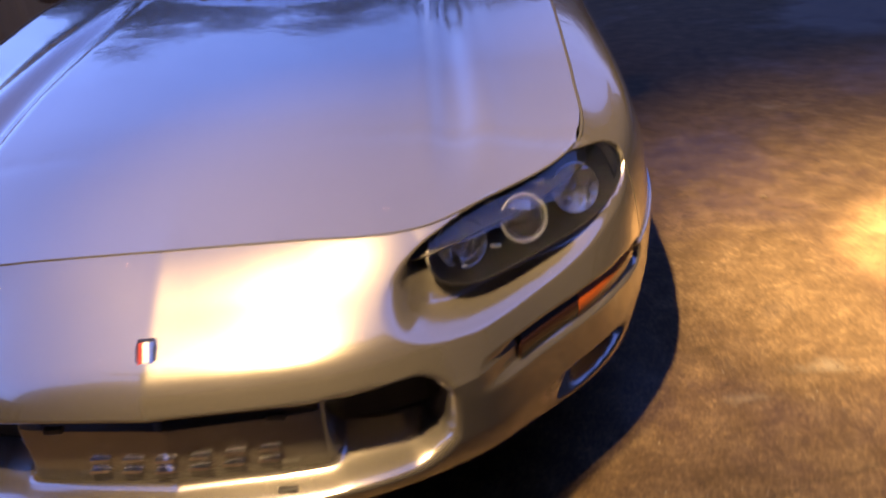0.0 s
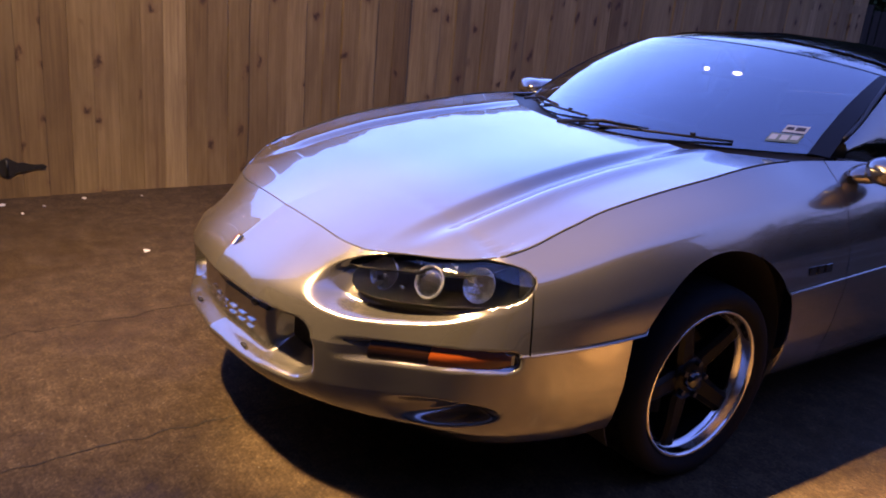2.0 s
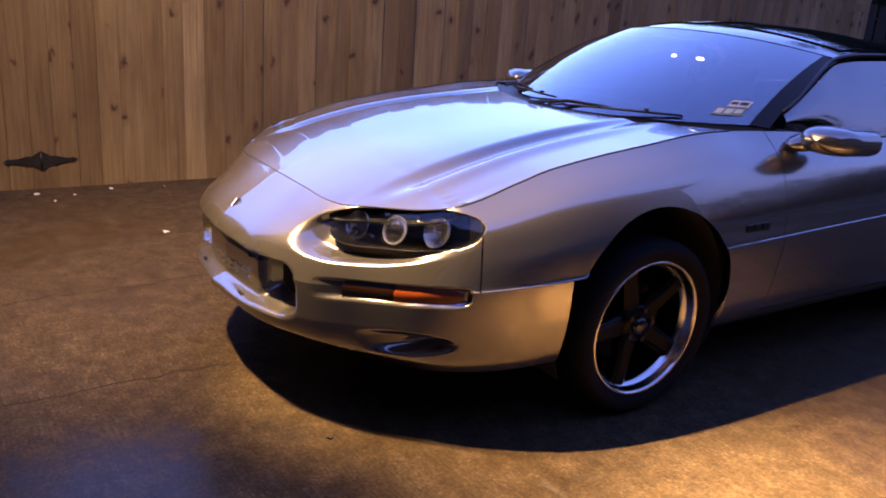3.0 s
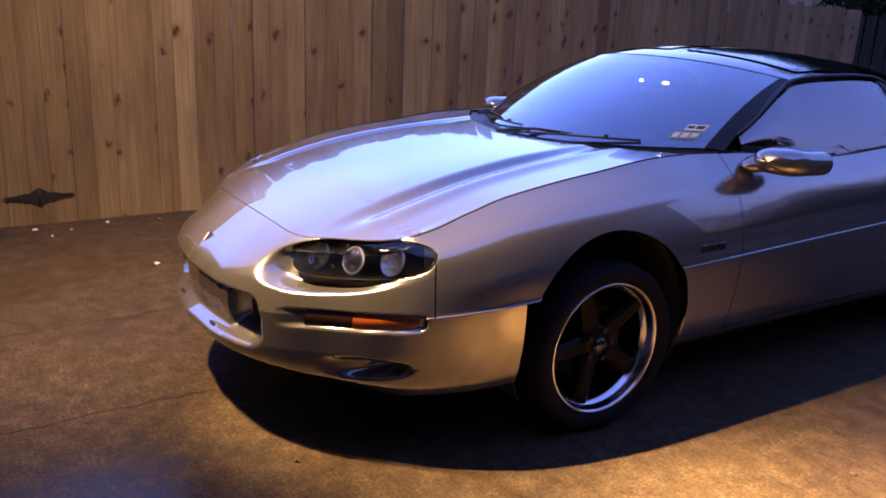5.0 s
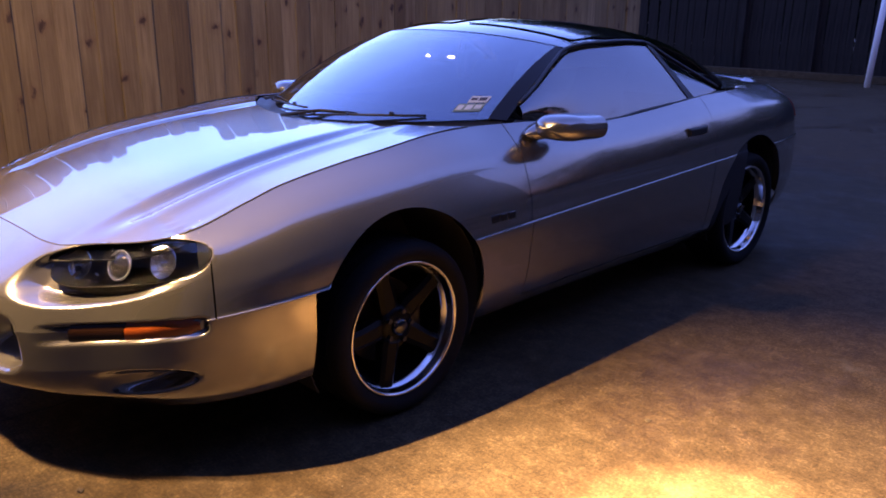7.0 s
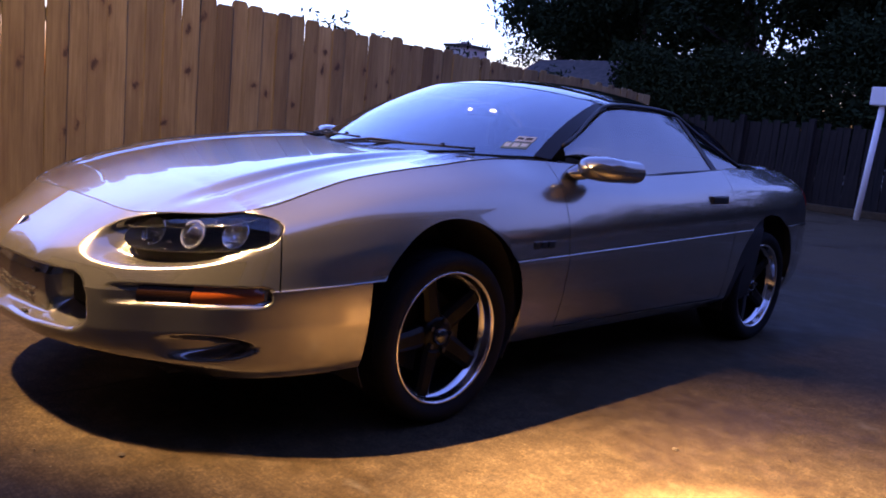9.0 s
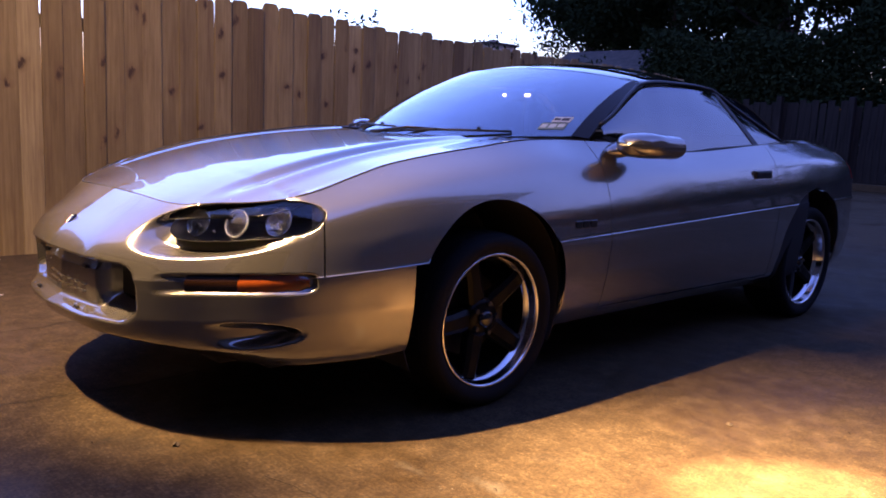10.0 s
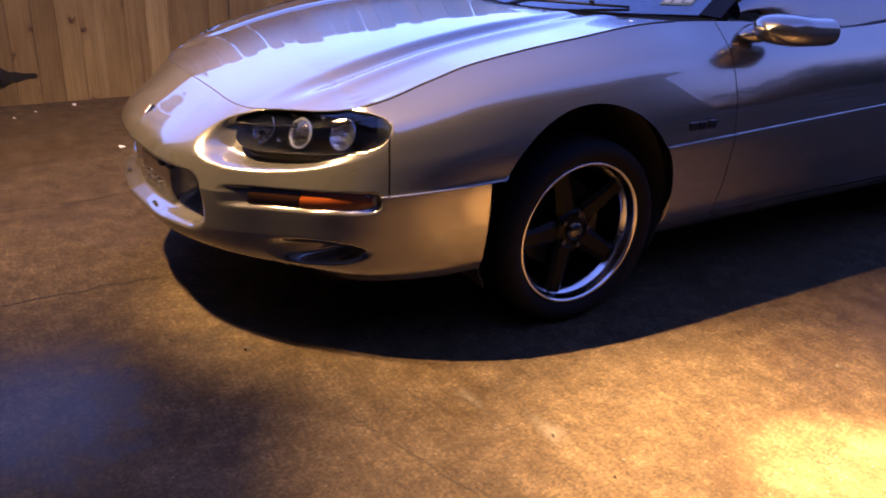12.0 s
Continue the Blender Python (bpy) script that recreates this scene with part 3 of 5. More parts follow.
def catmull(vals, s, even):
    n = len(vals) - 1
    i = min(max(int(math.floor(s)), 0), n - 1)
    t = s - i
    p1, p2 = vals[i], vals[i + 1]
    p0 = vals[i - 1] if i > 0 else (2 * vals[0] - vals[1] if even else -vals[1])
    p3 = vals[i + 2] if i + 2 <= n else (vals[n - 1] if even else -vals[n - 1])
    return 0.5 * (2 * p1 + (p2 - p0) * t + (2 * p0 - 5 * p1 + 4 * p2 - p3) * t * t + (3 * p1 - p0 - 3 * p2 + p3) * t ** 3)


def plan(s):
    return catmull(PLAN_X, s, False), catmull(PLAN_Y, s, True)


def plan_out(s):
    a, b = plan(max(s - 0.03, 0)), plan(min(s + 0.03, 16))
    dx, dy = b[0] - a[0], b[1] - a[1]
    l = math.hypot(dx, dy)
    return dy / l, -dx / l


# feature lines of the skin, from the sill up to the hood seam and belt: height and inset from the plan outline
LINES = [
    (keyed((0, 0.288), (1, 0.284), (2, 0.272), (3, 0.256), (4, 0.248), (6, 0.262), (7, 0.27), (8, 0.24), (12, 0.24), (13, 0.26), (14, 0.29), (16, 0.30)),
     keyed((0, 0.16), (2, 0.135), (3, 0.105), (5, 0.062), (7, 0.045), (9, 0.085), (12, 0.07), (14, 0.05), (16, 0.06))),
    (keyed((0, 0.314), (1, 0.312), (2, 0.305), (3, 0.297), (4, 0.299), (6, 0.31), (7, 0.315), (8, 0.30), (12, 0.30), (13, 0.33), (14, 0.36), (16, 0.37)),
     keyed((0, 0.045), (2, 0.042), (3, 0.040), (5, 0.032), (7, 0.028), (9, 0.045), (12, 0.035), (14, 0.02), (16, 0.03))),
    (keyed((0, 0.38), (3, 0.39), (5, 0.42), (7, 0.43), (9, 0.44), (12, 0.47), (14, 0.49), (16, 0.49)),
     keyed((0, 0.006), (3, 0.012), (5, 0.010), (7, 0.006), (9, 0.014), (12, 0.010), (14, 0.0), (16, 0.0))),
    (keyed((0, 0.495), (3, 0.508), (5, 0.538), (6, 0.552), (7, 0.563), (8, 0.576), (9, 0.592), (10, 0.620), (11, 0.655), (12, 0.670), (14, 0.68), (16, 0.68)),
     keyed((0, 0.004), (3, 0.006), (5, 0.002), (16, 0.0))),
    (keyed((0, 0.504), (3, 0.516), (5, 0.5425), (6, 0.5565), (7, 0.5675), (8, 0.5805), (9, 0.5965), (10, 0.6245), (11, 0.6595), (12, 0.6745), (14, 0.686), (16, 0.686)),
     keyed((0, 0.006), (3, 0.008), (4.6, 0.005), (5.2, 0.008), (16, 0.006))),
    (keyed((0, 0.60), (2, 0.598), (3, 0.605), (5, 0.640), (7, 0.675), (8, 0.70), (9, 0.715), (10, 0.73), (11, 0.77), (12, 0.785), (13, 0.795), (14, 0.78), (16, 0.77)),
     keyed((0, 0.060), (1, 0.056), (2, 0.050), (3, 0.045), (5, 0.024), (7, 0.020), (8, 0.022), (9, 0.022), (10, 0.016), (11, 0.016), (14, 0.02), (16, 0.03))),
    (keyed((0, 0.678), (2, 0.672), (3, 0.688), (5, 0.724), (6, 0.763), (7, 0.804), (8, 0.842), (9, 0.869), (10, 0.842), (11, 0.885), (12, 0.90), (13, 0.90), (14, 0.87), (16, 0.85)),
     keyed((0, 0.168), (1, 0.155), (2, 0.116), (3, 0.088), (4, 0.065), (5, 0.052), (7, 0.072), (8, 0.082), (9, 0.085), (10, 0.050), (11, 0.056), (12, 0.058), (14, 0.06), (16, 0.07))),
    (keyed((0, 0.735), (1, 0.731), (2, 0.724), (3, 0.738), (4, 0.755), (5, 0.788), (6, 0.835), (7, 0.880), (8, 0.929), (9, 0.969), (9.4, 0.966), (9.75, 0.942), (10, 0.928), (11, 0.976), (12, 0.985), (13, 0.978), (14, 0.955), (16, 0.94)),
     keyed((0, 0.255), (1, 0.235), (2, 0.172), (3, 0.138), (4, 0.115), (4.6, 0.108), (5, 0.122), (6, 0.168), (7, 0.190), (8, 0.198), (9, 0.202), (9.4, 0.168), (9.75, 0.135), (10, 0.118), (11, 0.130), (12, 0.145), (13, 0.16), (14, 0.19), (16, 0.24))),
]
TOP = len(LINES) - 1


def skin(s, w, sx=1):
    """A point of the body's side: s along the plan outline from the nose's middle, w up the feature lines."""
    i = min(int(w), TOP - 1)
    t = w - i
    zs = [z(s) for z, _ in LINES[max(i - 1, 0):i + 3]]
    ins = [d(s) for _, d in LINES[max(i - 1, 0):i + 3]]
    if i == 0:
        zs.insert(0, 2 * zs[0] - zs[1])
        ins.insert(0, 2 * ins[0] - ins[1])
    if len(zs) < 4:
        zs.append(2 * zs[-1] - zs[-2])
        ins.append(2 * ins[-1] - ins[-2] + 0.02)

    def hermite(p0, p1, p2, p3, tight):
        m1, m2 = (p2 - p0) * tight, (p3 - p1) * tight
        return (2 * t ** 3 - 3 * t * t + 1) * p1 + (t ** 3 - 2 * t * t + t) * m1 + (3 * t * t - 2 * t ** 3) * p2 + (t ** 3 - t * t) * m2
    k = 0.12 if i == 3 else 0.42
    z, d = hermite(*zs, k), hermite(*ins, k)
    if i == 2:
        z, d = zs[1] + (zs[2] - zs[1]) * t, hermite(*ins, 0.15)
    if i == 4:
        z, d = hermite(zs[2] - 0.7 * (zs[2] - zs[1]) / 0.42, *zs[1:], 0.42), hermite(ins[2] - 0.7 * (ins[2] - ins[1]) / 0.42, *ins[1:], 0.42)
    x, y = plan(s)
    nx, ny = plan_out(s)
    nx *= sstep(0.0, 0.5, s) * sstep(16.0, 15.5, s)
    return Vector((sx * (x - nx * d), y - ny * d, z))


def s_at(y):
    lo, hi = 0.0, 13.5
    for _ in range(40):
        mid = (lo + hi) / 2
        lo, hi = (mid, hi) if plan(mid)[1] < y else (lo, mid)
    return lo


def w_at(s, z):
    lo, hi = 0.0, float(TOP)
    for _ in range(30):
        mid = (lo + hi) / 2
        lo, hi = (mid, hi) if skin(s, mid).z < z else (lo, mid)
    return lo


ARCH = {HUB_F: (1.040, 0.369, 0.389), HUB_R: (3.585, 0.372, 0.372)}


def arch_z(y):
    for cy, cz, r in ARCH.values():
        if abs(y - cy) < r:
            return cz + math.sqrt(r * r - (y - cy) ** 2)
    return None


def side_panel(name, cols, low, top, sx, label=""):
    """A panel of the side: cols are values of s, low(s) and top(s) its limits in w. Arches cut its lower edge."""
    bm = bmesh.new()
    n = 71
    rows = []
    for s, cut in cols:
        a, b = low(s), top(s)
        y = plan(s)[1]
        az = arch_z(y) if cut else None
        if az:
            a = max(a, w_at(s, az))
        place = (lambda w: fascia_point(s * sx, w)) if y < 0.55 else (lambda w: skin(s, w, sx))
        rows.append([(w, bm.verts.new(place(w))) for w in (min(max(TOP * j / (n - 1), a), b) for j in range(n))])
    for p, q in zip(rows, rows[1:]):
        for j in range(n - 1):
            ring = []
            for (w, vert), pair in ((p[j], 0), (q[j], 1), (q[j + 1], 1), (p[j + 1], 0)):
                if all((vert.co - o.co).length > 1e-5 for o in ring):
                    ring.append(vert)
            if len(ring) > 2 and max((ring[i].co - ring[i - 1].co).length for i in range(len(ring))) > 1e-4:
                if len(ring) == 3 and (ring[1].co - ring[0].co).cross(ring[2].co - ring[0].co).length < 1e-8:
                    continue
                bm.faces.new(ring if sx > 0 else ring[::-1])
    bmesh.ops.remove_doubles(bm, verts=bm.verts, dist=0.00002)
    return part(name, bm, PAINT, car, label, smooth=True, thick=0.004)


def columns(y0, y1, step=0.03):
    """Columns from y0 to y1, doubled and crowded at the wheel arches."""
    ys = [(y, False) for y in lin(y0, y1, max(2, int((y1 - y0) / step)))]
    for cy, cz, r in ARCH.values():
        if y0 < cy + r and cy - r < y1:
            ys = [(y, c) for y, c in ys if abs(y - cy) > r + 0.004]
            inner = [(cy - r * math.cos(math.pi * i / 48), True) for i in range(1, 48)]
            ys += [(cy - r, False), (cy - r + 0.00001, True), (cy + r - 0.00001, True), (cy + r, False)] + inner
    ys = sorted((y, c) for y, c in ys if y0 - 1e-6 <= y <= y1 + 1e-6)
    return [(s_at(y), c) for y, c in ys]


GAP = 0.004
DOOR_F, DOOR_B, NOSE_END = 1.69, 3.13, 0.345

# ---- front fascia: one moulded skin with its openings pressed in ----
def rounded_box(x, z, cx, cz, hx, hz, r):
    dx, dz = abs(x - cx) - hx + r, abs(z - cz) - hz + r
    return min(max(dx, dz), 0) + math.hypot(max(dx, 0), max(dz, 0)) - r


def ellipse(x, z, cx, cz, a, b, slope):
    u, w = (x - cx), (z - cz) - slope * (x - cx)
    k = math.hypot(u / a, w / b)
    return (k - 1) * min(a, b) * (0.6 + 0.4 * k)


def lens_field(x, z):
    """Below 0 inside the outline of the headlight's lens."""
    u = (x - 0.642) / 0.191
    mid = 0.690 + 0.060 * (x - 0.646) + 0.004 * math.sin(3.0 * u)
    h = 0.058 + (0.006 * sstep(0.58, 0.70, x) if z > mid else 0.0)
    return (max(abs(u), 1e-6) ** 2.8 + (abs(z - mid) / h) ** 2.5) ** (1 / 2.4) - 1


def press(x, z, w=5.0):
    """How deep the fascia is pressed in at x, z."""
    ax = abs(x)
    deep = 0.0
    g = rounded_box(ax, z, 0.0, 0.455 - 0.03 * ax * ax, 0.485, 0.092, 0.065)
    if g < 0.01:
        pocket = sstep(0.262, 0.30, ax)
        floor_z = sstep(0.355, 0.44, z)
        depth = 0.062 * (1 - pocket) + pocket * (0.035 + 0.11 * floor_z)
        deep = max(deep, depth * sstep(0.004, -0.016 - 0.010 * (z < 0.40) - 0.04 * sstep(0.40, 0.46, ax), g))
    b = ellipse(ax, z, 0.610, 0.664, 0.230, 0.082, 0.11)
    if b < 0.01:
        deep = max(deep, (0.060 * sstep(0.385, 0.470, ax) * sstep(0.80, 0.55, ax) + 0.012 + 0.05 * min(0.07, max(0.0, z - 0.592 - 0.11 * (ax - 0.59))) * sstep(0.47, 0.60, ax)) * sstep(0.003, -0.014, b) * (1 - 0.5 * sstep(0.70, 0.84, ax)) * (1 - sstep(TOP - 0.5, TOP - 0.04, w)))
    l = lens_field(ax, z)
    if l < 0.03:
        deep = max(deep, 0.15 * sstep(0.0, -0.035, l))
    a = rounded_box(ax, z - 0.072 * (ax - 0.70), 0.690, 0.510, 0.170, 0.0285, 0.022)
    if a < 0.006:
        deep = max(deep, 0.020 * sstep(0.003, -0.007, a) * sstep(0.515, 0.60, ax))
    sc = ellipse(ax, z, 0.704, 0.350, 0.126, 0.042, 0.09)
    if sc < 0.01:
        deep = max(deep, 0.10 * sstep(0.003, -0.022, sc) * sstep(0.61, 0.80, ax))
    return deep


def fascia_point(s, w):
    sx = -1 if s < 0 else 1
    s = abs(s)
    p = skin(s, w)
    d = press(p.x, p.z, w)
    if d > 0:
        nx, ny = plan_out(s)
        nx, ny = nx * 0.55, ny - 0.25
        l = math.hypot(nx, ny)
        p = Vector((p.x - nx / l * d, p.y - ny / l * d, p.z))
    return Vector((sx * p.x, p.y, p.z))


S_END = s_at(NOSE_END) - 0.012
half = lin(0, S_END, 190)
bm = grid(fascia_point, [-s for s in half[:0:-1]] + half, lin(0, TOP, 132))
for sx in (-1, 1):
    cols = [c for c in lin(S_END, s_at(ARCH[HUB_F][0] - ARCH[HUB_F][2]) - 0.004, 16)]
    grid(lambda s, w: skin(s, w, sx), cols, lin(0, 3.0, 40), flip=sx < 0, bm=bm)
part("front_bumper", bm, PAINT, car, "pewter moulded nose with openings for lamps and intake", smooth=True, thick=0.003)

for sx in (1, -1):
    arch0 = ARCH[HUB_F][0]
    side_panel("fender", [(c, False) for c in lin(S_END + 0.03, s_at(0.56), 44)] + columns(0.565, DOOR_F - GAP), lambda s: 3.04 if plan(s)[1] < arch0 - 0.2 else 0.0, lambda s: TOP - 0.02, sx)
    side_panel("door", [(s_at(y), False) for y in lin(DOOR_F, DOOR_B - GAP, 40)], lambda s: w_at(s, 0.292), lambda s: TOP - 0.02, sx)
    side_panel("rocker_panel", [(s_at(y), False) for y in lin(DOOR_F - 0.003, DOOR_B, 30)], lambda s: 0.0, lambda s: w_at(s, 0.286), sx)
    side_panel("quarter_panel", columns(DOOR_B, 4.02), lambda s: 0.0, lambda s: TOP, sx)
bm = bmesh.new()
tail = lin(s_at(4.024), 16, 40)
for sx in (1, -1):
    grid(lambda s, w: skin(s, w, sx), tail, lin(0, TOP, 44), flip=sx < 0, bm=bm)
bmesh.ops.remove_doubles(bm, verts=bm.verts, dist=0.0005)
part("rear_bumper", bm, PAINT, car, smooth=True, thick=0.004)

# ---- hood: crowned, with a raised middle and two creases ----
EDGE = [skin(t, TOP) for t in lin(0, 4.55, 60)]
SEAM = [skin(t, TOP - 0.02) for t in lin(4.55, 9.1, 60)]
EX, EY, EZ = [p.x for p in EDGE], [p.y for p in EDGE], [p.z for p in EDGE]
SY, SXX, SZ = [p.y for p in SEAM], [p.x for p in SEAM], [p.z for p in SEAM]
mid_z = keyed((0.0, 0.722), (0.05, 0.737), (0.30, 0.806), (0.60, 0.868), (0.90, 0.914), (1.25, 0.952), (1.55, 0.972))
low_z = keyed((0.0, 0.712), (0.09, 0.724), (0.30, 0.764))


def seam_x(y):
    return float(np.interp(y, SY, SXX))


def seam_z(y):
    return float(np.interp(y, SY, SZ)) if y > 0.34 else low_z(y) + (SZ[0] - low_z(SY[0])) * sstep(0.1, SY[0], y)


def hood_front(ax):
    return float(np.interp(ax, EX, EY))


def hood_back(ax):
    return 1.235 + 0.30 * (ax / 0.74) ** 2.2


def hood_height(ax, y):
    k = min(1.0, ax / seam_x(max(y, 0.3)))
    z = seam_z(y) + (mid_z(y) - seam_z(y)) * (1 - k ** 2.4)
    edge = 0.455 - 0.05 * sstep(0.2, 1.3, y)
    rise = sstep(0.10, 0.45, y) * (1 - 0.55 * sstep(0.9, 1.35, y))
    z += 0.015 * rise * (sstep(edge + 0.035, edge - 0.008, ax) - 0.25 * sstep(0.36, 0.0, ax))
    z += 0.011 * rise * math.exp(-((ax - edge - 0.115) / 0.040) ** 2)
    z -= 0.008 * rise * math.exp(-((ax - edge - 0.055) / 0.030) ** 2)
    return z


def hood_z(ax, y):
    """The hood's height, drawn to meet the nose's edge in front."""
    yf = hood_front(ax)
    miss = float(np.interp(ax, EX, EZ)) - hood_height(ax, yf)
    return hood_height(ax, y) + miss * math.exp(-(y - yf) / 0.09)


def hood_point(u, w):
    ax = abs(u) * (seam_x(hood_front(0.72) + (hood_back(0.72) - hood_front(0.72)) * w) - 0.003)
    y = hood_front(ax) + 0.003 + (hood_back(ax) - hood_front(ax) - 0.007) * w
    return Vector((math.copysign(ax, u), y, hood_z(ax, y)))


part("hood", grid(hood_point, lin(-1, 1, 121), lin(0, 1, 80)), PAINT, car, "pewter hood with a raised centre and creases", smooth=True, thick=0.005)
bm = grid(lambda u, w: hood_point(u, w) - Vector((0, 0, 0.035)), lin(-1.02, 1.02, 31), (-0.02, 0.3, 0.6, 1.0, 1.12), flip=False)
part("hood_gap_tray", bm, UNDER, car, "black tray under the hood's seams", smooth=True, thick=0.004)
# dark strip that backs the seams of the sides, and the black rubber in the hood's shut lines
for sx in (1, -1):
    part("hood_seal", tube([(sx * (p.x - 0.0012), p.y, p.z + 0.0004) for p in SEAM[::2]], 0.0034, 6), UNDER, car, "black shut line beside the hood", smooth=True)
    part("nose_seal", tube([(sx * p.x, p.y + 0.0015, p.z) for p in EDGE[::2]], 0.0026, 6), UNDER, car, "black shut line in front of the hood", smooth=True)
    part("fender_tip", grid(lambda s, w: fascia_point(s * sx, w), lin(S_END - 0.001, S_END + 0.031, 4), lin(5.75, TOP - 0.02, 30), flip=sx < 0), PAINT, car, smooth=True, thick=0.004)
    part("seam_backing", grid(lambda s, w: skin(s, w, sx) - Vector((sx * 0.014, 0, 0)), lin(s_at(1.55), s_at(3.5), 24), lin(0.1, TOP - 0.1, 24), flip=sx < 0), UNDER, car, smooth=True, thick=0.003)
    part("seam_backing", grid(lambda s, w: skin(s, w, sx) - Vector((sx * 0.014, -0.01, 0)), lin(s_at(0.31), s_at(0.40), 6), lin(2.6, TOP - 0.1, 20), flip=sx < 0), UNDER, car, smooth=True, thick=0.003)

# ---- cowl, glass and roof ----
def arc(c, e, power=2.0):
    """A curve across the car from the middle c to the edge e, at fraction u of the half width."""
    c, e = Vector(c), Vector(e)
    return lambda u: Vector((e.x * u, c.y + (e.y - c.y) * abs(u) ** power, c.z + (e.z - c.z) * abs(u) ** power))


ws_low, ws_top = arc((0, 1.285, 0.955), (0.755, 1.70, 0.985)), arc((0, 2.05, 1.298), (0.655, 2.215, 1.235), 2.4)
roof_back = arc((0, 3.02, 1.318), (0.60, 2.94, 1.228), 2.4)
hatch_low = arc((0, 4.12, 1.005), (0.775, 3.42, 0.985), 2.6)


def between(a, b, bulge, rise=(0, 0, 1)):
    r = Vector(rise)
    return lambda u, w: a(u).lerp(b(u), w) + r * bulge * 4 * w * (1 - w)


ws = between(ws_low, ws_top, 0.022, (0, -0.4, 1))
U = lin(-1, 1, 49)
part("windshield", grid(ws, [u * 0.955 for u in U], lin(0.0, 0.985, 30)), WINDSHIELD, car, "blue-tinted windshield", smooth=True, thick=0.005)
cowl = lambda u, w: Vector((0.745 * u, hood_back(abs(0.745 * u)) + 0.004, hood_height(abs(0.745 * u), hood_back(abs(0.745 * u))) - 0.012)).lerp(ws_low(u) + Vector((0, 0.02, -0.004)), w) - Vector((0, 0, 0.02 * math.sin(math.pi * w)))
part("cowl", grid(cowl, U, lin(0, 1, 8)), BLACK, car, "black cowl vent panel", smooth=True, thick=0.004)
roof = lambda u, w: ws_top(u).lerp(roof_back(u), w) + Vector((0, 0, 0.034 * 4 * w * (1 - w) * (1 - 0.4 * abs(u) ** 2) * (1.25 - 0.6 * w)))
part("roof", grid(roof, U, lin(0.0, 1.0, 34)), GLOSS, car, "gloss black roof with lift-off glass panels", smooth=True, thick=0.006)
for sx in (1, -1):
    part("roof_panel", grid(lambda u, w: roof(sx * u, w) + Vector((0, 0, 0.006)), lin(0.09, 0.93, 20), lin(0.18, 0.80, 20), flip=sx < 0), GLOSS, car, "smoked glass lift-off roof panel", smooth=True, thick=0.005)
hatch = between(roof_back, hatch_low, 0.055)
part("hatch_glass", grid(hatch, U, lin(0.02, 0.97, 34)), SIDE_GLASS, car, "dark curved rear hatch glass", smooth=True, thick=0.005)
for sx in (1, -1):
    part("rear_deck", grid(lambda u, w: hatch_low(sx * u).lerp(skin(16 - 3.3 * u ** 0.9, TOP, sx), w) + Vector((0, 0, 0.02 * math.sin(math.pi * w) * (1 - u))), lin(0.0, 0.985, 30), lin(0, 1, 14), flip=sx < 0), PAINT, car, smooth=True, thick=0.004)


def spoiler():
    def f(u, w):
        a = 2 * math.pi * w
        x = 0.70 * u
        drop = 0.10 * sstep(0.82, 1.0, abs(u))
        return Vector((x, 4.26 + 0.085 * math.cos(a) - 0.22 * abs(u) ** 2.5, 0.980 - 0.8 * drop + 0.016 * math.sin(a) + 0.012 * math.cos(a)))
    bm = grid(f, lin(-1, 1, 41), lin(0, 1, 17))
    part("spoiler", bm, PAINT, car, smooth=True)


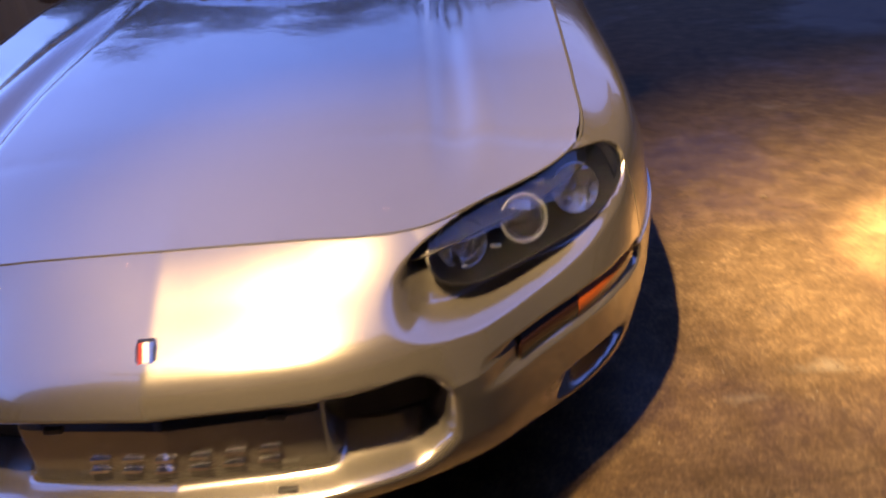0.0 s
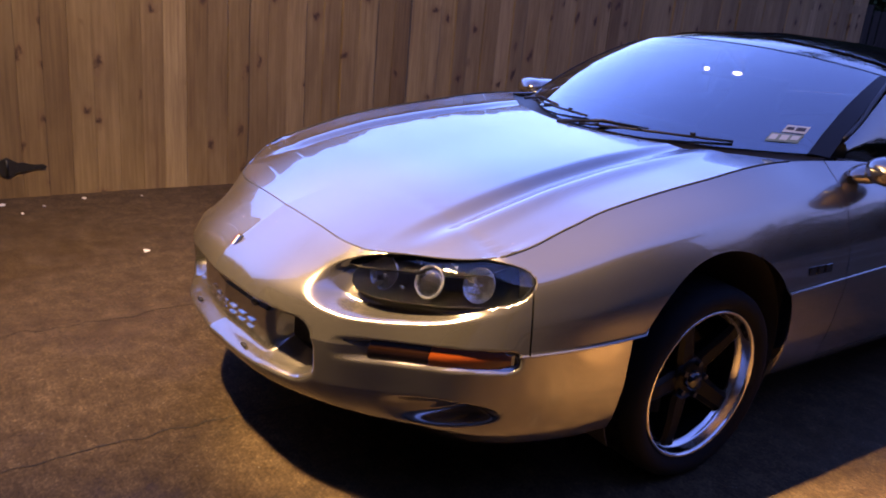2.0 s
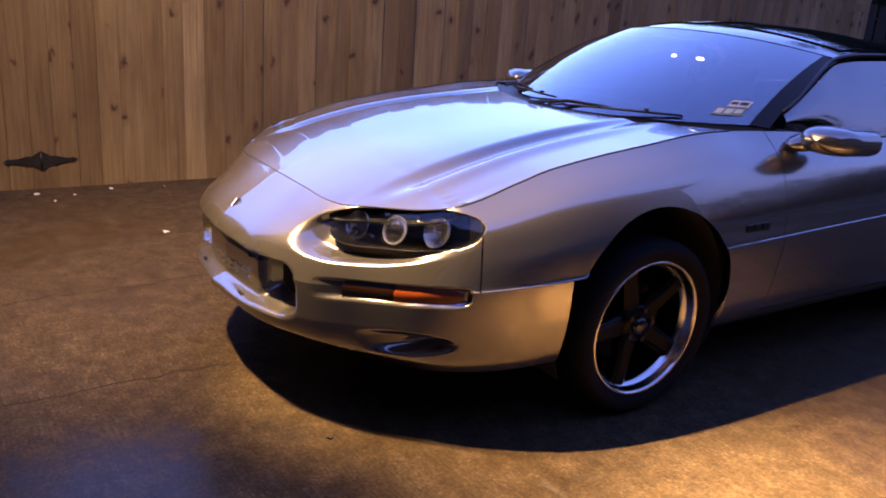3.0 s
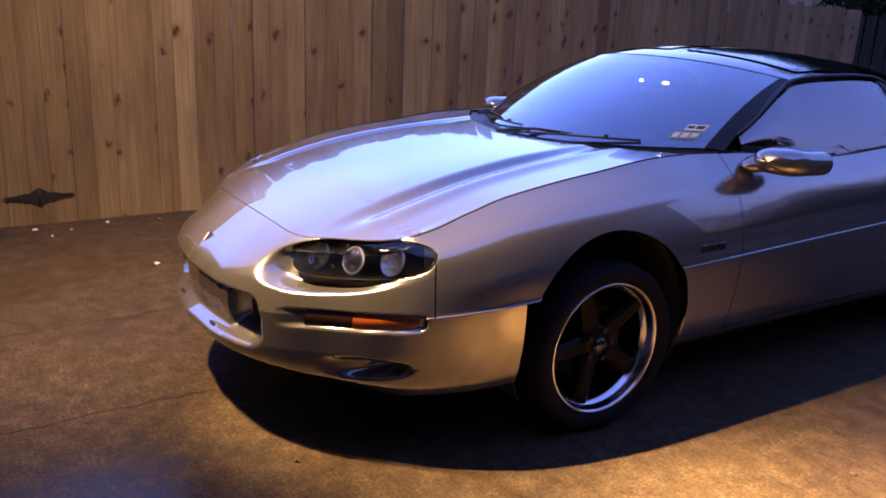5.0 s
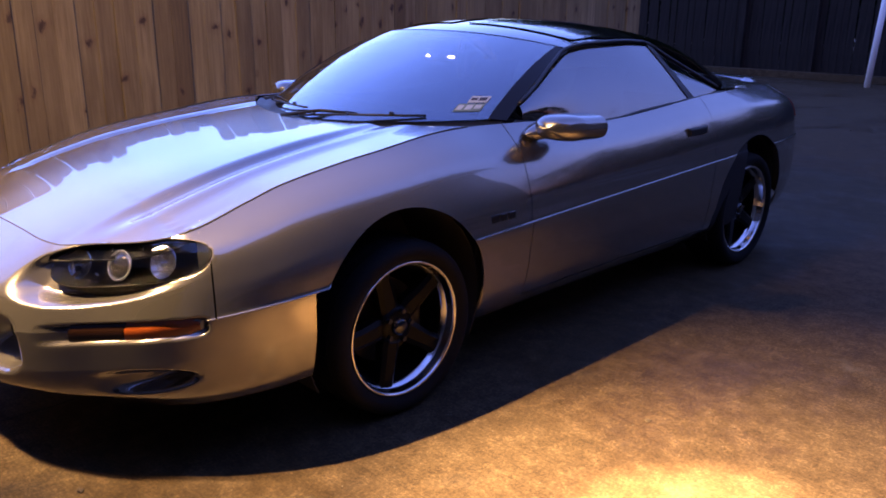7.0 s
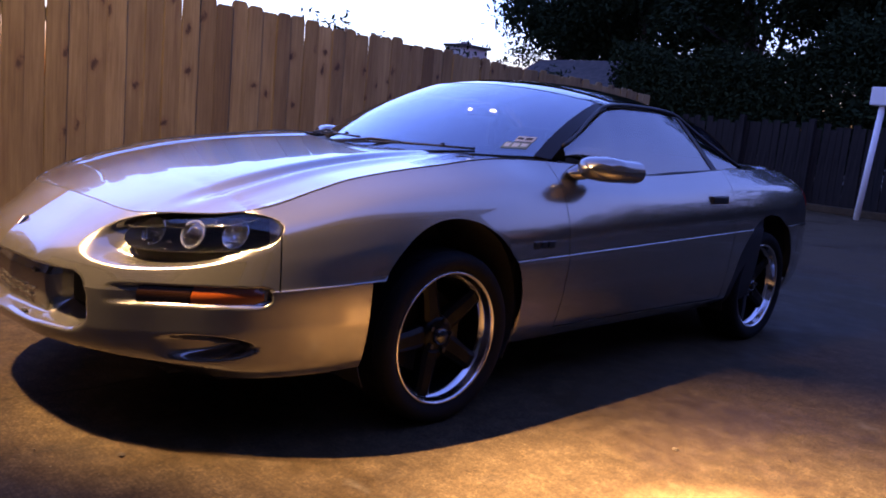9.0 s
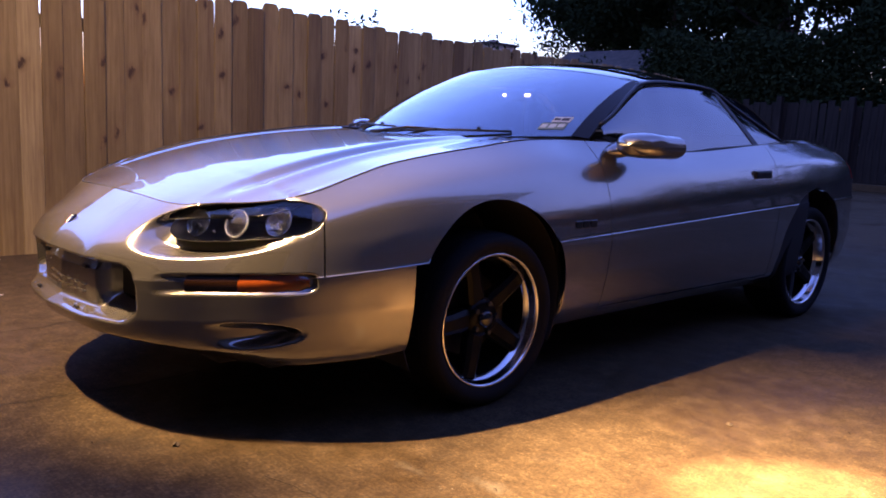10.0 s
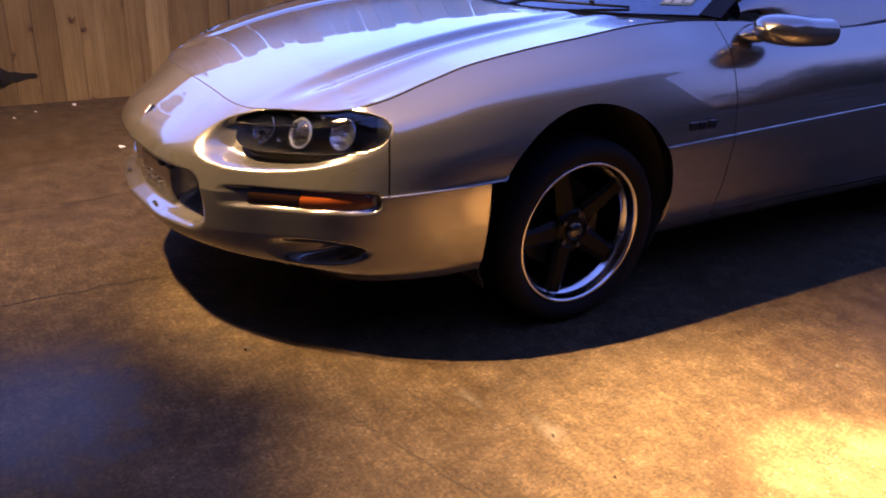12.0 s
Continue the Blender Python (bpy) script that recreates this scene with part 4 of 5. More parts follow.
spoiler()
for sx in (1, -1):
    side_low = keyed((1.72, 0.972), (2.0, 0.938), (2.35, 0.925), (2.65, 0.945), (3.0, 0.962), (3.45, 0.982))
    belt_x = lambda y: skin(s_at(y), TOP).x - 0.012
    top_z = keyed((1.72, 0.99), (1.90, 1.075), (2.10, 1.18), (2.23, 1.228), (2.40, 1.243), (2.65, 1.246), (2.86, 1.236), (3.05, 1.16), (3.42, 0.985))
    top_x = keyed((1.72, 0.765), (1.90, 0.735), (2.10, 0.685), (2.23, 0.652), (2.65, 0.638), (2.86, 0.632), (3.05, 0.662), (3.42, 0.775))

    def side(y, w, lean=0.0):
        a, b = Vector((belt_x(y), y, side_low(y))), Vector((top_x(y), y, top_z(y)))
        p = a.lerp(b, w) + Vector((0.016 * math.sin(math.pi * w), 0, 0))
        return Vector((sx * p.x, p.y + lean * w, p.z))
    door_glass = lambda u, w: side(1.80 + (1.235 - 0.165 * w) * u, 0.0 + 0.945 * w)
    part("side_window", grid(door_glass, lin(0, 1, 36), lin(0, 1, 16), flip=sx < 0), SIDE_GLASS, car, "blue-tinted side window, closed", smooth=True, thick=0.004)
    pillar_b = lambda u, w: side(3.045 - 0.165 * w + 0.055 * u, w * 0.985) + Vector((sx * 0.004, 0, 0))
    part("pillar_trim", grid(pillar_b, lin(0, 1, 4), lin(0, 1, 14), flip=sx < 0), BLACK, car, smooth=True, thick=0.01)
    quarter = lambda u, w: side(3.105 - 0.165 * w + (0.30 - 0.10 * w) * u, w * 0.97)
    part("quarter_window", grid(quarter, lin(0, 1, 14), lin(0, 1, 14), flip=sx < 0), SIDE_GLASS, car, smooth=True, thick=0.004)
    rail = [side(y, 1.0) + Vector((sx * -0.002, 0, 0.006)) for y in lin(1.80, 3.40, 40)]
    part("window_trim", tube(rail, 0.009, 8), BLACK, car, "black rubber window surround", smooth=True)
    belt = [side(y, 0.0) + Vector((sx * 0.006, 0, 0.0)) for y in lin(1.76, 3.40, 30)]
    part("belt_trim", tube(belt, 0.008, 6), BLACK, car, smooth=True)
    pil = lambda u, w: ws(sx * (0.945 + 0.065 * u), 0.985 * w) + Vector((sx * 0.002, 0.004 * u, 0.003 - 0.012 * u))
    part("windshield_pillar", grid(pil, lin(0, 1, 5), lin(0, 1, 26), flip=sx < 0), PILLAR, car, "black windshield pillar", smooth=True, thick=0.012)

# ---- mirrors ----
for sx in (1, -1):
    def pod(u, w):
        """u round the pod's section, w from its blunt front to the flat glass at the back."""
        a = 2 * math.pi * u
        k = min(1.0, w / 0.45)
        r = (1 - (1 - k) ** 2.2) ** 0.5 * (1.0 - 0.05 * w)
        cx, cz = 0.942 + 0.030 * w, 0.960 - 0.004 * w
        c, s = math.cos(a), math.sin(a)
        ex = 0.100 * r * math.copysign(abs(c) ** 0.74, c)
        ez = 0.054 * r * math.copysign(abs(s) ** 0.78, s)
        return Vector((sx * (cx + ex), 1.745 + 0.20 * w + 0.22 * ex, cz + ez))
    m = part("mirror", grid(pod, lin(0, 1, 33), lin(0.0, 1, 22), flip=sx > 0), PAINT, car, "pewter door mirror on a tapered foot", smooth=True, thick=0.004)
    part("mirror_glass", grid(lambda u, w: pod(u, 0.985).lerp(Vector((sx * 0.975, 1.935, 0.955)), w), lin(0, 1, 33), lin(0, 1, 4), flip=sx > 0), CHROME, m, smooth=True)
    def foot(u, w):
        """A teardrop fairing that grows out of the door's front corner."""
        a, t = 2 * math.pi * u, math.sin(math.pi * w) ** 0.6
        y = 1.74 + 0.14 * w
        return Vector((sx * (0.835 + 0.045 * w + 0.055 * t * math.cos(a)), y, 0.925 + 0.025 * w + 0.034 * t * math.sin(a)))
    part("foot", grid(foot, lin(0, 1, 21), lin(0.01, 0.99, 16), flip=sx > 0), PAINT, m, smooth=True)

# ---- headlights ----
def solve_front(x, z, inset=0.0):
    """The point of the nose's smooth skin at that x and height."""
    s, w = 2.8, 5.5
    for _ in range(12):
        p = skin(s, w)
        e = Vector((x - p.x, z - p.z))
        if e.length < 1e-5:
            break
        ps, pw = skin(s + 0.01, w), skin(s, min(w + 0.01, TOP))
        dw = min(w + 0.01, TOP) - w or 0.01
        a, b, c, d = (ps.x - p.x) / 0.01, (pw.x - p.x) / dw, (ps.z - p.z) / 0.01, (pw.z - p.z) / dw
        det = a * d - b * c
        if abs(det) < 1e-9:
            break
        s = min(max(s + (e.x * d - b * e.y) / det, 0.2), 7.0)
        w = min(max(w + (a * e.y - c * e.x) / det, 3.5), TOP - 0.02)
    p = skin(s, w)
    nx, ny = plan_out(s)
    return Vector((p.x - nx * inset, p.y - ny * inset, p.z))


def lens_xz(u, k):
    """A point at angle u and share k of the lens outline."""
    lo, hi = 0.0, 0.4
    c, s = math.cos(2 * math.pi * u), math.sin(2 * math.pi * u)
    for _ in range(26):
        mid = (lo + hi) / 2
        x = 0.646 + mid * c
        z = 0.690 + 0.060 * mid * c + mid * s
        lo, hi = (mid, hi) if lens_field(x, z) < 0 else (lo, mid)
    return 0.646 + k * lo * c, 0.690 + 0.060 * k * lo * c + k * lo * s


def ring_at(c, axis, r, thickness, steps=40, sides=10):
    axis = axis.normalized()
    a = axis.orthogonal().normalized()
    b = axis.cross(a)

    def f(u, w):
        t, q = 2 * math.pi * u, 2 * math.pi * w
        d = a * math.cos(t) + b * math.sin(t)
        return c + d * (r + thickness * math.cos(q)) + axis * thickness * math.sin(q)
    return grid(f, lin(0, 1, steps + 1), lin(0, 1, sides + 1))


def dish(c, axis, r, depth, steps=36, rings=9, power=2.0):
    """A bowl that opens along axis, its rim of radius r round c."""
    axis = axis.normalized()
    a = axis.orthogonal().normalized()
    b = axis.cross(a)
    return grid(lambda u, w: c + (a * math.cos(2 * math.pi * u) + b * math.sin(2 * math.pi * u)) * r * w - axis * depth * (1 - w ** power), lin(0, 1, steps + 1), lin(0.02, 1, rings))


for sx in (1, -1):
    flipx = Matrix.Diagonal((sx, 1, 1, 1))

    def shell(u, k, inset):
        x, z = lens_xz(u, k)
        return solve_front(x, z, inset)
    us = lin(0, 1, 65)
    cover = [[None] * 9 for _ in us]
    for i, u in enumerate(us):
        for j, k in enumerate(lin(0.02, 0.99, 9)):
            cover[i][j] = shell(u, k, 0.006)
            cover[i][j].y += 0.024 * sstep(0.76, 0.46, cover[i][j].x)
    bm = grid(lambda i, j: cover[i][j], range(65), range(9))
    bm.transform(flipx)
    bmesh.ops.recalc_face_normals(bm, faces=bm.faces)
    lamp_lens = part("headlight", bm, LENS, car, "clear headlight lens over a black housing with a halo ring", smooth=True, thick=0.003)
    tilt = Vector((0.52, -0.80, 0.12))
    aim = Vector((0.28, -0.85, 0.38)).normalized()
    bm = grid(lambda i, j: cover[i][8] * 1.0 + (Vector((0.648, 0.215, 0.682)) + Vector((-0.02, 0.10, 0.0)) - cover[i][8]) * (0.0, 0.06, 0.30, 0.75, 0.97)[j] - tilt * (0.0, 0.018, 0.03, 0.02, 0.0)[j], range(65), range(5))
    bm.transform(flipx)
    part("housing", bm, BLACK, lamp_lens, "black headlight housing", smooth=True, thick=0.003)
    centre = solve_front(0.630, 0.684, 0.012) + Vector((0, 0.030, -0.004))
    for (lx, lz, r, inset, depth, back) in ((0.526, 0.674, 0.045, 0.026, 0.03, 0.028), (0.744, 0.694, 0.047, 0.024, 0.03, 0.018)):
        c = solve_front(lx, lz, inset) + Vector((0, back, 0))
        bm = dish(c, aim, r, depth, 15, 6)
        bm.transform(flipx)
        part("reflector", bm, DULL_CHROME, lamp_lens, "faceted chrome headlight reflector bowl", thick=0.002)
        bm = ring_at(c, aim, r, 0.0018)
        bm.transform(flipx)
        part("bezel", bm, CHROME, lamp_lens, smooth=True)
        bm = tube([c - aim * 0.025, c - aim * 0.008, c - aim * 0.002], 0.009, 12, taper=0.005)
        bm.transform(flipx)
        part("bulb", bm, DULL_CHROME, lamp_lens, smooth=True)
    for lx, lz, wd, hg in ((0.500, 0.668, 0.010, 0.018), (0.770, 0.706, 0.012, 0.020), (0.585, 0.715, 0.014, 0.007), (0.676, 0.725, 0.014, 0.007), (0.590, 0.650, 0.012, 0.006)):
        c = solve_front(lx, lz, 0.034) + Vector((0, 0.03 * sstep(0.76, 0.46, lx), 0))
        bm = box(bmesh.new(), c - Vector((wd, 0.004, hg)), c + Vector((wd, 0.004, hg)), 0.003)
        bm.transform(flipx)
        part("reflector_plate", bm, DULL_CHROME, lamp_lens)
    bm = ring_at(centre, aim, 0.043, 0.0036)
    bm.transform(flipx)
    part("halo_ring", bm, HALO, lamp_lens, "white halo ring round the projector", smooth=True)
    bm = dish(centre - aim * 0.004, aim, 0.037, -0.014)
    bm.transform(flipx)
    part("projector", bm, PROJECTOR, lamp_lens, "projector lens in reflective grey metal, standing for clear glass with a bright inside", smooth=True, thick=0.002)
    bm = ring_at(centre - aim * 0.002, aim, 0.035, 0.003)
    bm.transform(flipx)
    part("projector_rim", bm, CHROME, lamp_lens, smooth=True)

    # amber marker lamps in the bumper slot
    for lo, hi, mat, lab in ((0.605, 0.718, AMBER_DIM, "smoked inner section of the marker lamp"), (0.720, 0.850, AMBER, "amber marker lamp lens")):
        def amber(u, w):
            x = lo + (hi - lo) * u
            z = 0.510 + 0.072 * (x - 0.70) + 0.0265 * (2 * w - 1) * (1 - 0.5 * sstep(0.85, 1.0, u) * (hi > 0.8))
            s = [k for k in lin(2.2, 5.2, 61) if skin(k, 3.2).x <= x][-1]
            for _ in range(8):
                p = skin(s, w_at(s, z))
                s = s + (x - p.x) / max(0.03, (skin(s + 0.02, 3.2).x - skin(s, 3.2).x) / 0.02)
            p = skin(s, w_at(s, z))
            nx, ny = plan_out(s)
            d = 0.009 + 0.004 * (2 * w - 1) ** 2
            return Vector((sx * (p.x - nx * d), p.y - ny * d, p.z))
        part("marker_lamp", grid(amber, lin(0, 1, 24), lin(0, 1, 7), flip=sx < 0), mat, car, lab, smooth=True, thick=0.006)

# ---- emblem, nose lettering as plain raised bars, plate screws, side badges ----
e0, e1 = Vector((0, -0.094, 0.642)), Vector((0, -0.124, 0.604))
ey, up = (e1 - e0).normalized(), Vector((0, -0.62, 0.78))


def shield(width, lift, half):
    b = bmesh.new()
    o = (e0 + e1) / 2 + up * lift
    h = half
    loop = [(-0.75 * width, -h), (0.75 * width, -h), (width, -h * 0.6), (width, h * 0.45), (0.0, h), (-width, h * 0.45), (-width, -h * 0.6)]
    f = [b.verts.new(o + Vector((x, 0, 0)) + ey * y) for x, y in loop]
    g = [b.verts.new(o - up * 0.008 + Vector((x * 1.06, 0, 0)) + ey * y * 1.04) for x, y in loop]
    b.faces.new(f)
    for i in range(len(loop)):
        j = (i + 1) % len(loop)
        b.faces.new((f[i], g[i], g[j], f[j]))
    bmesh.ops.recalc_face_normals(b, faces=b.faces)
    return b


emblem = part("emblem", shield(0.0170, 0.006, 0.032), CHROME, car, "small chrome shield emblem with red, white and blue bands")
for x0, x1, mat in ((-0.0125, -0.005, BADGE_RED), (-0.0045, 0.0045, STICKER), (0.005, 0.0125, BADGE_BLUE)):
    o = (e0 + e1) / 2 + up * 0.0065
    b = bmesh.new()
    b.faces.new([b.verts.new(o + Vector((x, 0, 0)) + ey * y) for x, y in ((x0, -0.026), (x1, -0.026), (x1, 0.016), (x0, 0.016))])
    part("band", b, mat, emblem, thick=0.001)


def panel_y(x, z):
    p = solve_front(max(abs(x), 0.01), max(z, 0.43)) if z > 0.5 else skin([k for k in lin(0, 2, 81) if skin(k, 2.6).x <= abs(x) + 1e-6][-1], w_at(1.0, z))
    return p.y + press(x, z)


for sx in (1, -1):
    insert = lambda u, w: Vector((sx * (0.272 + 0.20 * u), -0.035 + 0.065 * u * u, 0.425 + 0.13 * w))
    part("intake_insert", grid(insert, lin(0, 1, 8), lin(0, 1, 6), flip=sx < 0), UNDER, car, "black insert deep in the nose intake", thick=0.006)
    # black sheet for the scoop's inner shade, sunk inward and downward so it fades
    def scoop_shade(u, w):
        s = 3.60 + 0.90 * u
        z = 0.322 + 0.065 * w + 0.03 * u
        p = skin(s, w_at(s, z))
        nx, ny = plan_out(s)
        d = 0.048 + 0.07 * (1 - u) ** 2 + 0.05 * (1 - w)
        return Vector((sx * (p.x - nx * d), p.y - ny * d, p.z))
    part("scoop_shade_sheet", grid(scoop_shade, lin(0, 1, 12), lin(0, 1, 6), flip=sx < 0), UNDER, car, "black sheet standing for the shade inside the brake scoop", smooth=True, thick=0.004)
letters = new("nose_lettering")
letters.location = (0, -0.12, 0.425)
bpy.context.view_layer.update()
tagged(letters, "row of raised metallic letter shapes")
letters.parent = car
letters.matrix_parent_inverse = car.matrix_world.inverted()
for k in range(6):
    cx = -0.130 + 0.0585 * k
    b = bmesh.new()
    for dz, w0, w1 in ((0.012, -0.014, 0.020), (-0.012, -0.021, 0.014)):
        y = panel_y(cx, 0.430 + dz)
        o = [b.verts.new((cx + xx, y - dd, 0.430 + dz + zz)) for dd in (0.006, -0.004) for xx, zz in ((w0, -0.003), (w1, -0.003), (w1 + 0.003, 0.003), (w0 + 0.003, 0.003))]
        b.faces.new(o[:4])
        for i in range(4):
            j = (i + 1) % 4
            b.faces.new((o[i], o[i + 4], o[j + 4], o[j]))
    bmesh.ops.recalc_face_normals(b, faces=b.faces)
    part("letter_shape", b, CHROME, letters)
for x, z in ((-0.19, 0.372), (0.19, 0.372), (-0.19, 0.505), (0.19, 0.505)):
    y = panel_y(x, z)
    part("plate_clip", box(bmesh.new(), (x - 0.016, y - 0.007, z - 0.006), (x + 0.016, y + 0.004, z + 0.006), 0.002), BLACK, car)
for sx in (1, -1):
    b = bmesh.new()
    for k, (y0, y1) in enumerate(((1.455, 1.495), (1.502, 1.540), (1.547, 1.588))):
        s = s_at((y0 + y1) / 2)
        p = skin(s, w_at(s, 0.648))
        box(b, (sx * p.x - 0.004, y0, 0.634), (sx * p.x + 0.004, y1, 0.664), 0.003)
    part("fender_badge", b, GLOSS, car, "dark model badge drawn as plain bars")

# ---- door handles and tail lamps ----
for sx in (1, -1):
    p = skin(s_at(2.97), w_at(s_at(2.97), 0.815))
    part("handle_cup", box(bmesh.new(), (sx * p.x - 0.012, 2.875, 0.785), (sx * p.x + 0.002, 3.065, 0.845), 0.005), BLACK, car, "black door handle recess")
    part("door_handle", box(bmesh.new(), (sx * p.x - 0.004, 2.885, 0.805), (sx * p.x + 0.010, 3.05, 0.842), 0.006), BLACK, car)
    part("tail_lamp", grid(lambda s, w: skin(s, w, sx) + Vector((sx * 0.004, 0.004, 0)), lin(13.75, 15.6, 20), lin(5.05, 6.2, 8), flip=sx < 0), RED, car, smooth=True, thick=0.006)

# ---- wipers ----
def wiper(x0, x1, w0, w1):
    a, b = ws(x0, w0) + Vector((0, -0.01, 0.02)), ws(x1, w1) + Vector((0, -0.006, 0.018))
    wp = part("wiper", tube([a + Vector((0, -0.03, -0.005)), a.lerp(b, 0.3) + Vector((0, -0.012, 0.012)), b.lerp(a, 0.4)], 0.009, 8, taper=0.005), BLACK, car, "black wiper arm and blade", smooth=True)
    pts = [ws(x0 + (x1 - x0) * t, w0 + (w1 - w0) * t) + Vector((0, -0.004, 0.010 + 0.012 * math.sin(math.pi * t))) for t in lin(0.15, 1.1, 9)]
    part("blade", tube(pts, 0.005, 6), BLACK, wp, smooth=True)
    for t in (0.3, 0.6, 0.9):
        p = ws(x0 + (x1 - x0) * t, w0 + (w1 - w0) * t) + Vector((0, -0.006, 0.024))
        part("clip", box(bmesh.new(), p - Vector((0.010, 0.005, 0.005)), p + Vector((0.010, 0.005, 0.005)), 0.002), BLACK, wp)


wiper(-0.12, 0.62, -0.03, 0.03)
wiper(-0.72, -0.10, -0.03, 0.05)

# ---- windshield stickers ----
def sticker(u0, u1, w0, w1, mat, bars, name, label, ink=INK):
    f = lambda u, w: ws(u0 + (u1 - u0) * u, w0 + (w1 - w0) * w) + Vector((0, -0.0012, 0.0022))
    st = part(name, grid(f, lin(0, 1, 5), lin(0, 1, 4)), mat, car, label, thick=0.0006)
    for (a, b, c, d) in bars:
        g = lambda u, w: f(a + (b - a) * u, c + (d - c) * w) + Vector((0, -0.0006, 0.0012))
        part("print_bar", grid(g, lin(0, 1, 3), lin(0, 1, 2)), ink, st, thick=0.0004)


sticker(0.815, 0.895, 0.168, 0.235, STICKER, ((0.08, 0.42, 0.3, 0.7), (0.5, 0.9, 0.25, 0.75)), "registration_sticker", "white registration sticker inside the windshield")
sticker(0.785, 0.895, 0.080, 0.155, STICKER_GREEN, ((0.06, 0.28, 0.2, 0.8), (0.38, 0.62, 0.2, 0.8), (0.7, 0.94, 0.3, 0.8)), "inspection_sticker", "dark green inspection sticker with pale print inside the windshield", STICKER)

# ---- cabin ----
dash = lambda u, w: Vector((0.70 * u, 1.55 + 0.52 * w + 0.10 * u * u, 0.90 + 0.055 * math.sin(math.pi * min(1, w * 1.2)) - 0.22 * sstep(0.75, 1.0, w)))
part("dashboard", grid(dash, lin(-1, 1, 25), lin(0, 1, 18)), CABIN, car, "dark grey dashboard", smooth=True, thick=0.02)
bm = ring_at(Vector((0.37, 2.16, 0.80)), Vector((0, -0.85, -0.45)), 0.185, 0.016, 36, 8)
sw = part("steering_wheel", bm, BLACK, car, smooth=True)
part("wheel_hub", tube([(0.37, 2.05, 0.75), (0.37, 2.15, 0.80)], 0.06, 14, taper=0.07), BLACK, sw, smooth=True)
for sx in (1, -1):
    def back(u, w):
        a = 2 * math.pi * u
        wd = 0.25 - 0.10 * sstep(0.55, 0.85, w)
        return Vector((sx * 0.37 + wd * math.copysign(abs(math.cos(a)) ** 0.6, math.cos(a)), 2.62 + 0.30 * w + 0.075 * math.sin(a) * (1 - 0.3 * w), 0.42 + 0.70 * w - (0.02 if w > 0.95 else 0)))
    seat = part("seat", grid(back, lin(0, 1, 29), lin(0, 1, 16)), LEATHER, car, "dark cloth bucket seat", smooth=True)
    part("cushion", box(bmesh.new(), (sx * 0.37 - 0.26, 2.12, 0.32), (sx * 0.37 + 0.26, 2.68, 0.50), 0.05), LEATHER, seat, smooth=True)
mirror_in = part("inside_mirror", box(bmesh.new(), (-0.17, 2.135, 1.135), (0.07, 2.165, 1.20), 0.014), BLACK, car, "inside mirror with two lit map lamps", smooth=True)
for x in (-0.131, 0.032):
    part("map_lamp", grid(lambda u, w: Vector((x + (0.024 if x > 0 else 0.015) * w * math.cos(2 * math.pi * u), 2.131, 1.166 + 0.0075 * w * math.sin(2 * math.pi * u))), lin(0, 1, 21), lin(0.05, 1, 3)), MAPLIGHT, mirror_in, thick=0.002)
part("cabin_floor", box(bmesh.new(), (-0.78, 1.50, 0.24), (0.78, 4.0, 0.28)), CABIN, car)
part("cabin_rear", box(bmesh.new(), (-0.66, 3.2, 0.30), (0.66, 4.1, 0.86), 0.06), CABIN, car)

# ---- underside and wheel wells ----
part("floor_pan", box(bmesh.new(), (-0.62, 0.30, 0.19), (0.62, 4.25, 0.26), 0.02), UNDER, car)
part("chin", box(bmesh.new(), (-0.55, 0.16, 0.215), (0.55, 0.75, 0.26), 0.015), UNDER, car, "black air dam under the nose")
part("engine_block", box(bmesh.new(), (-0.50, 0.38, 0.26), (0.50, 1.45, 0.70), 0.05), UNDER, car)
for sx in (1, -1):
    part("firewall", box(bmesh.new(), (min(sx * 0.45, sx * 0.84), 1.46, 0.25), (max(sx * 0.45, sx * 0.84), 1.50, 0.86), 0.01), UNDER, car)
    for hub, (cy, cz, r) in ARCH.items():
        well = lambda u, w: Vector((sx * (0.880 - 0.36 * w), cy - (r + 0.006 - 0.004 * w) * math.cos(math.pi * (1.3 * u - 0.15)), cz + (r + 0.006) * math.sin(math.pi * (1.3 * u - 0.15))))
        part("wheel_well", grid(well, lin(0, 1, 40), lin(0, 1, 6), flip=sx > 0), UNDER, car, smooth=True, thick=0.004)
        part("well_wall", box(bmesh.new(), (min(sx * 0.50, sx * 0.53), cy - r, 0.22), (max(sx * 0.50, sx * 0.53), cy + r, 0.76)), UNDER, car)

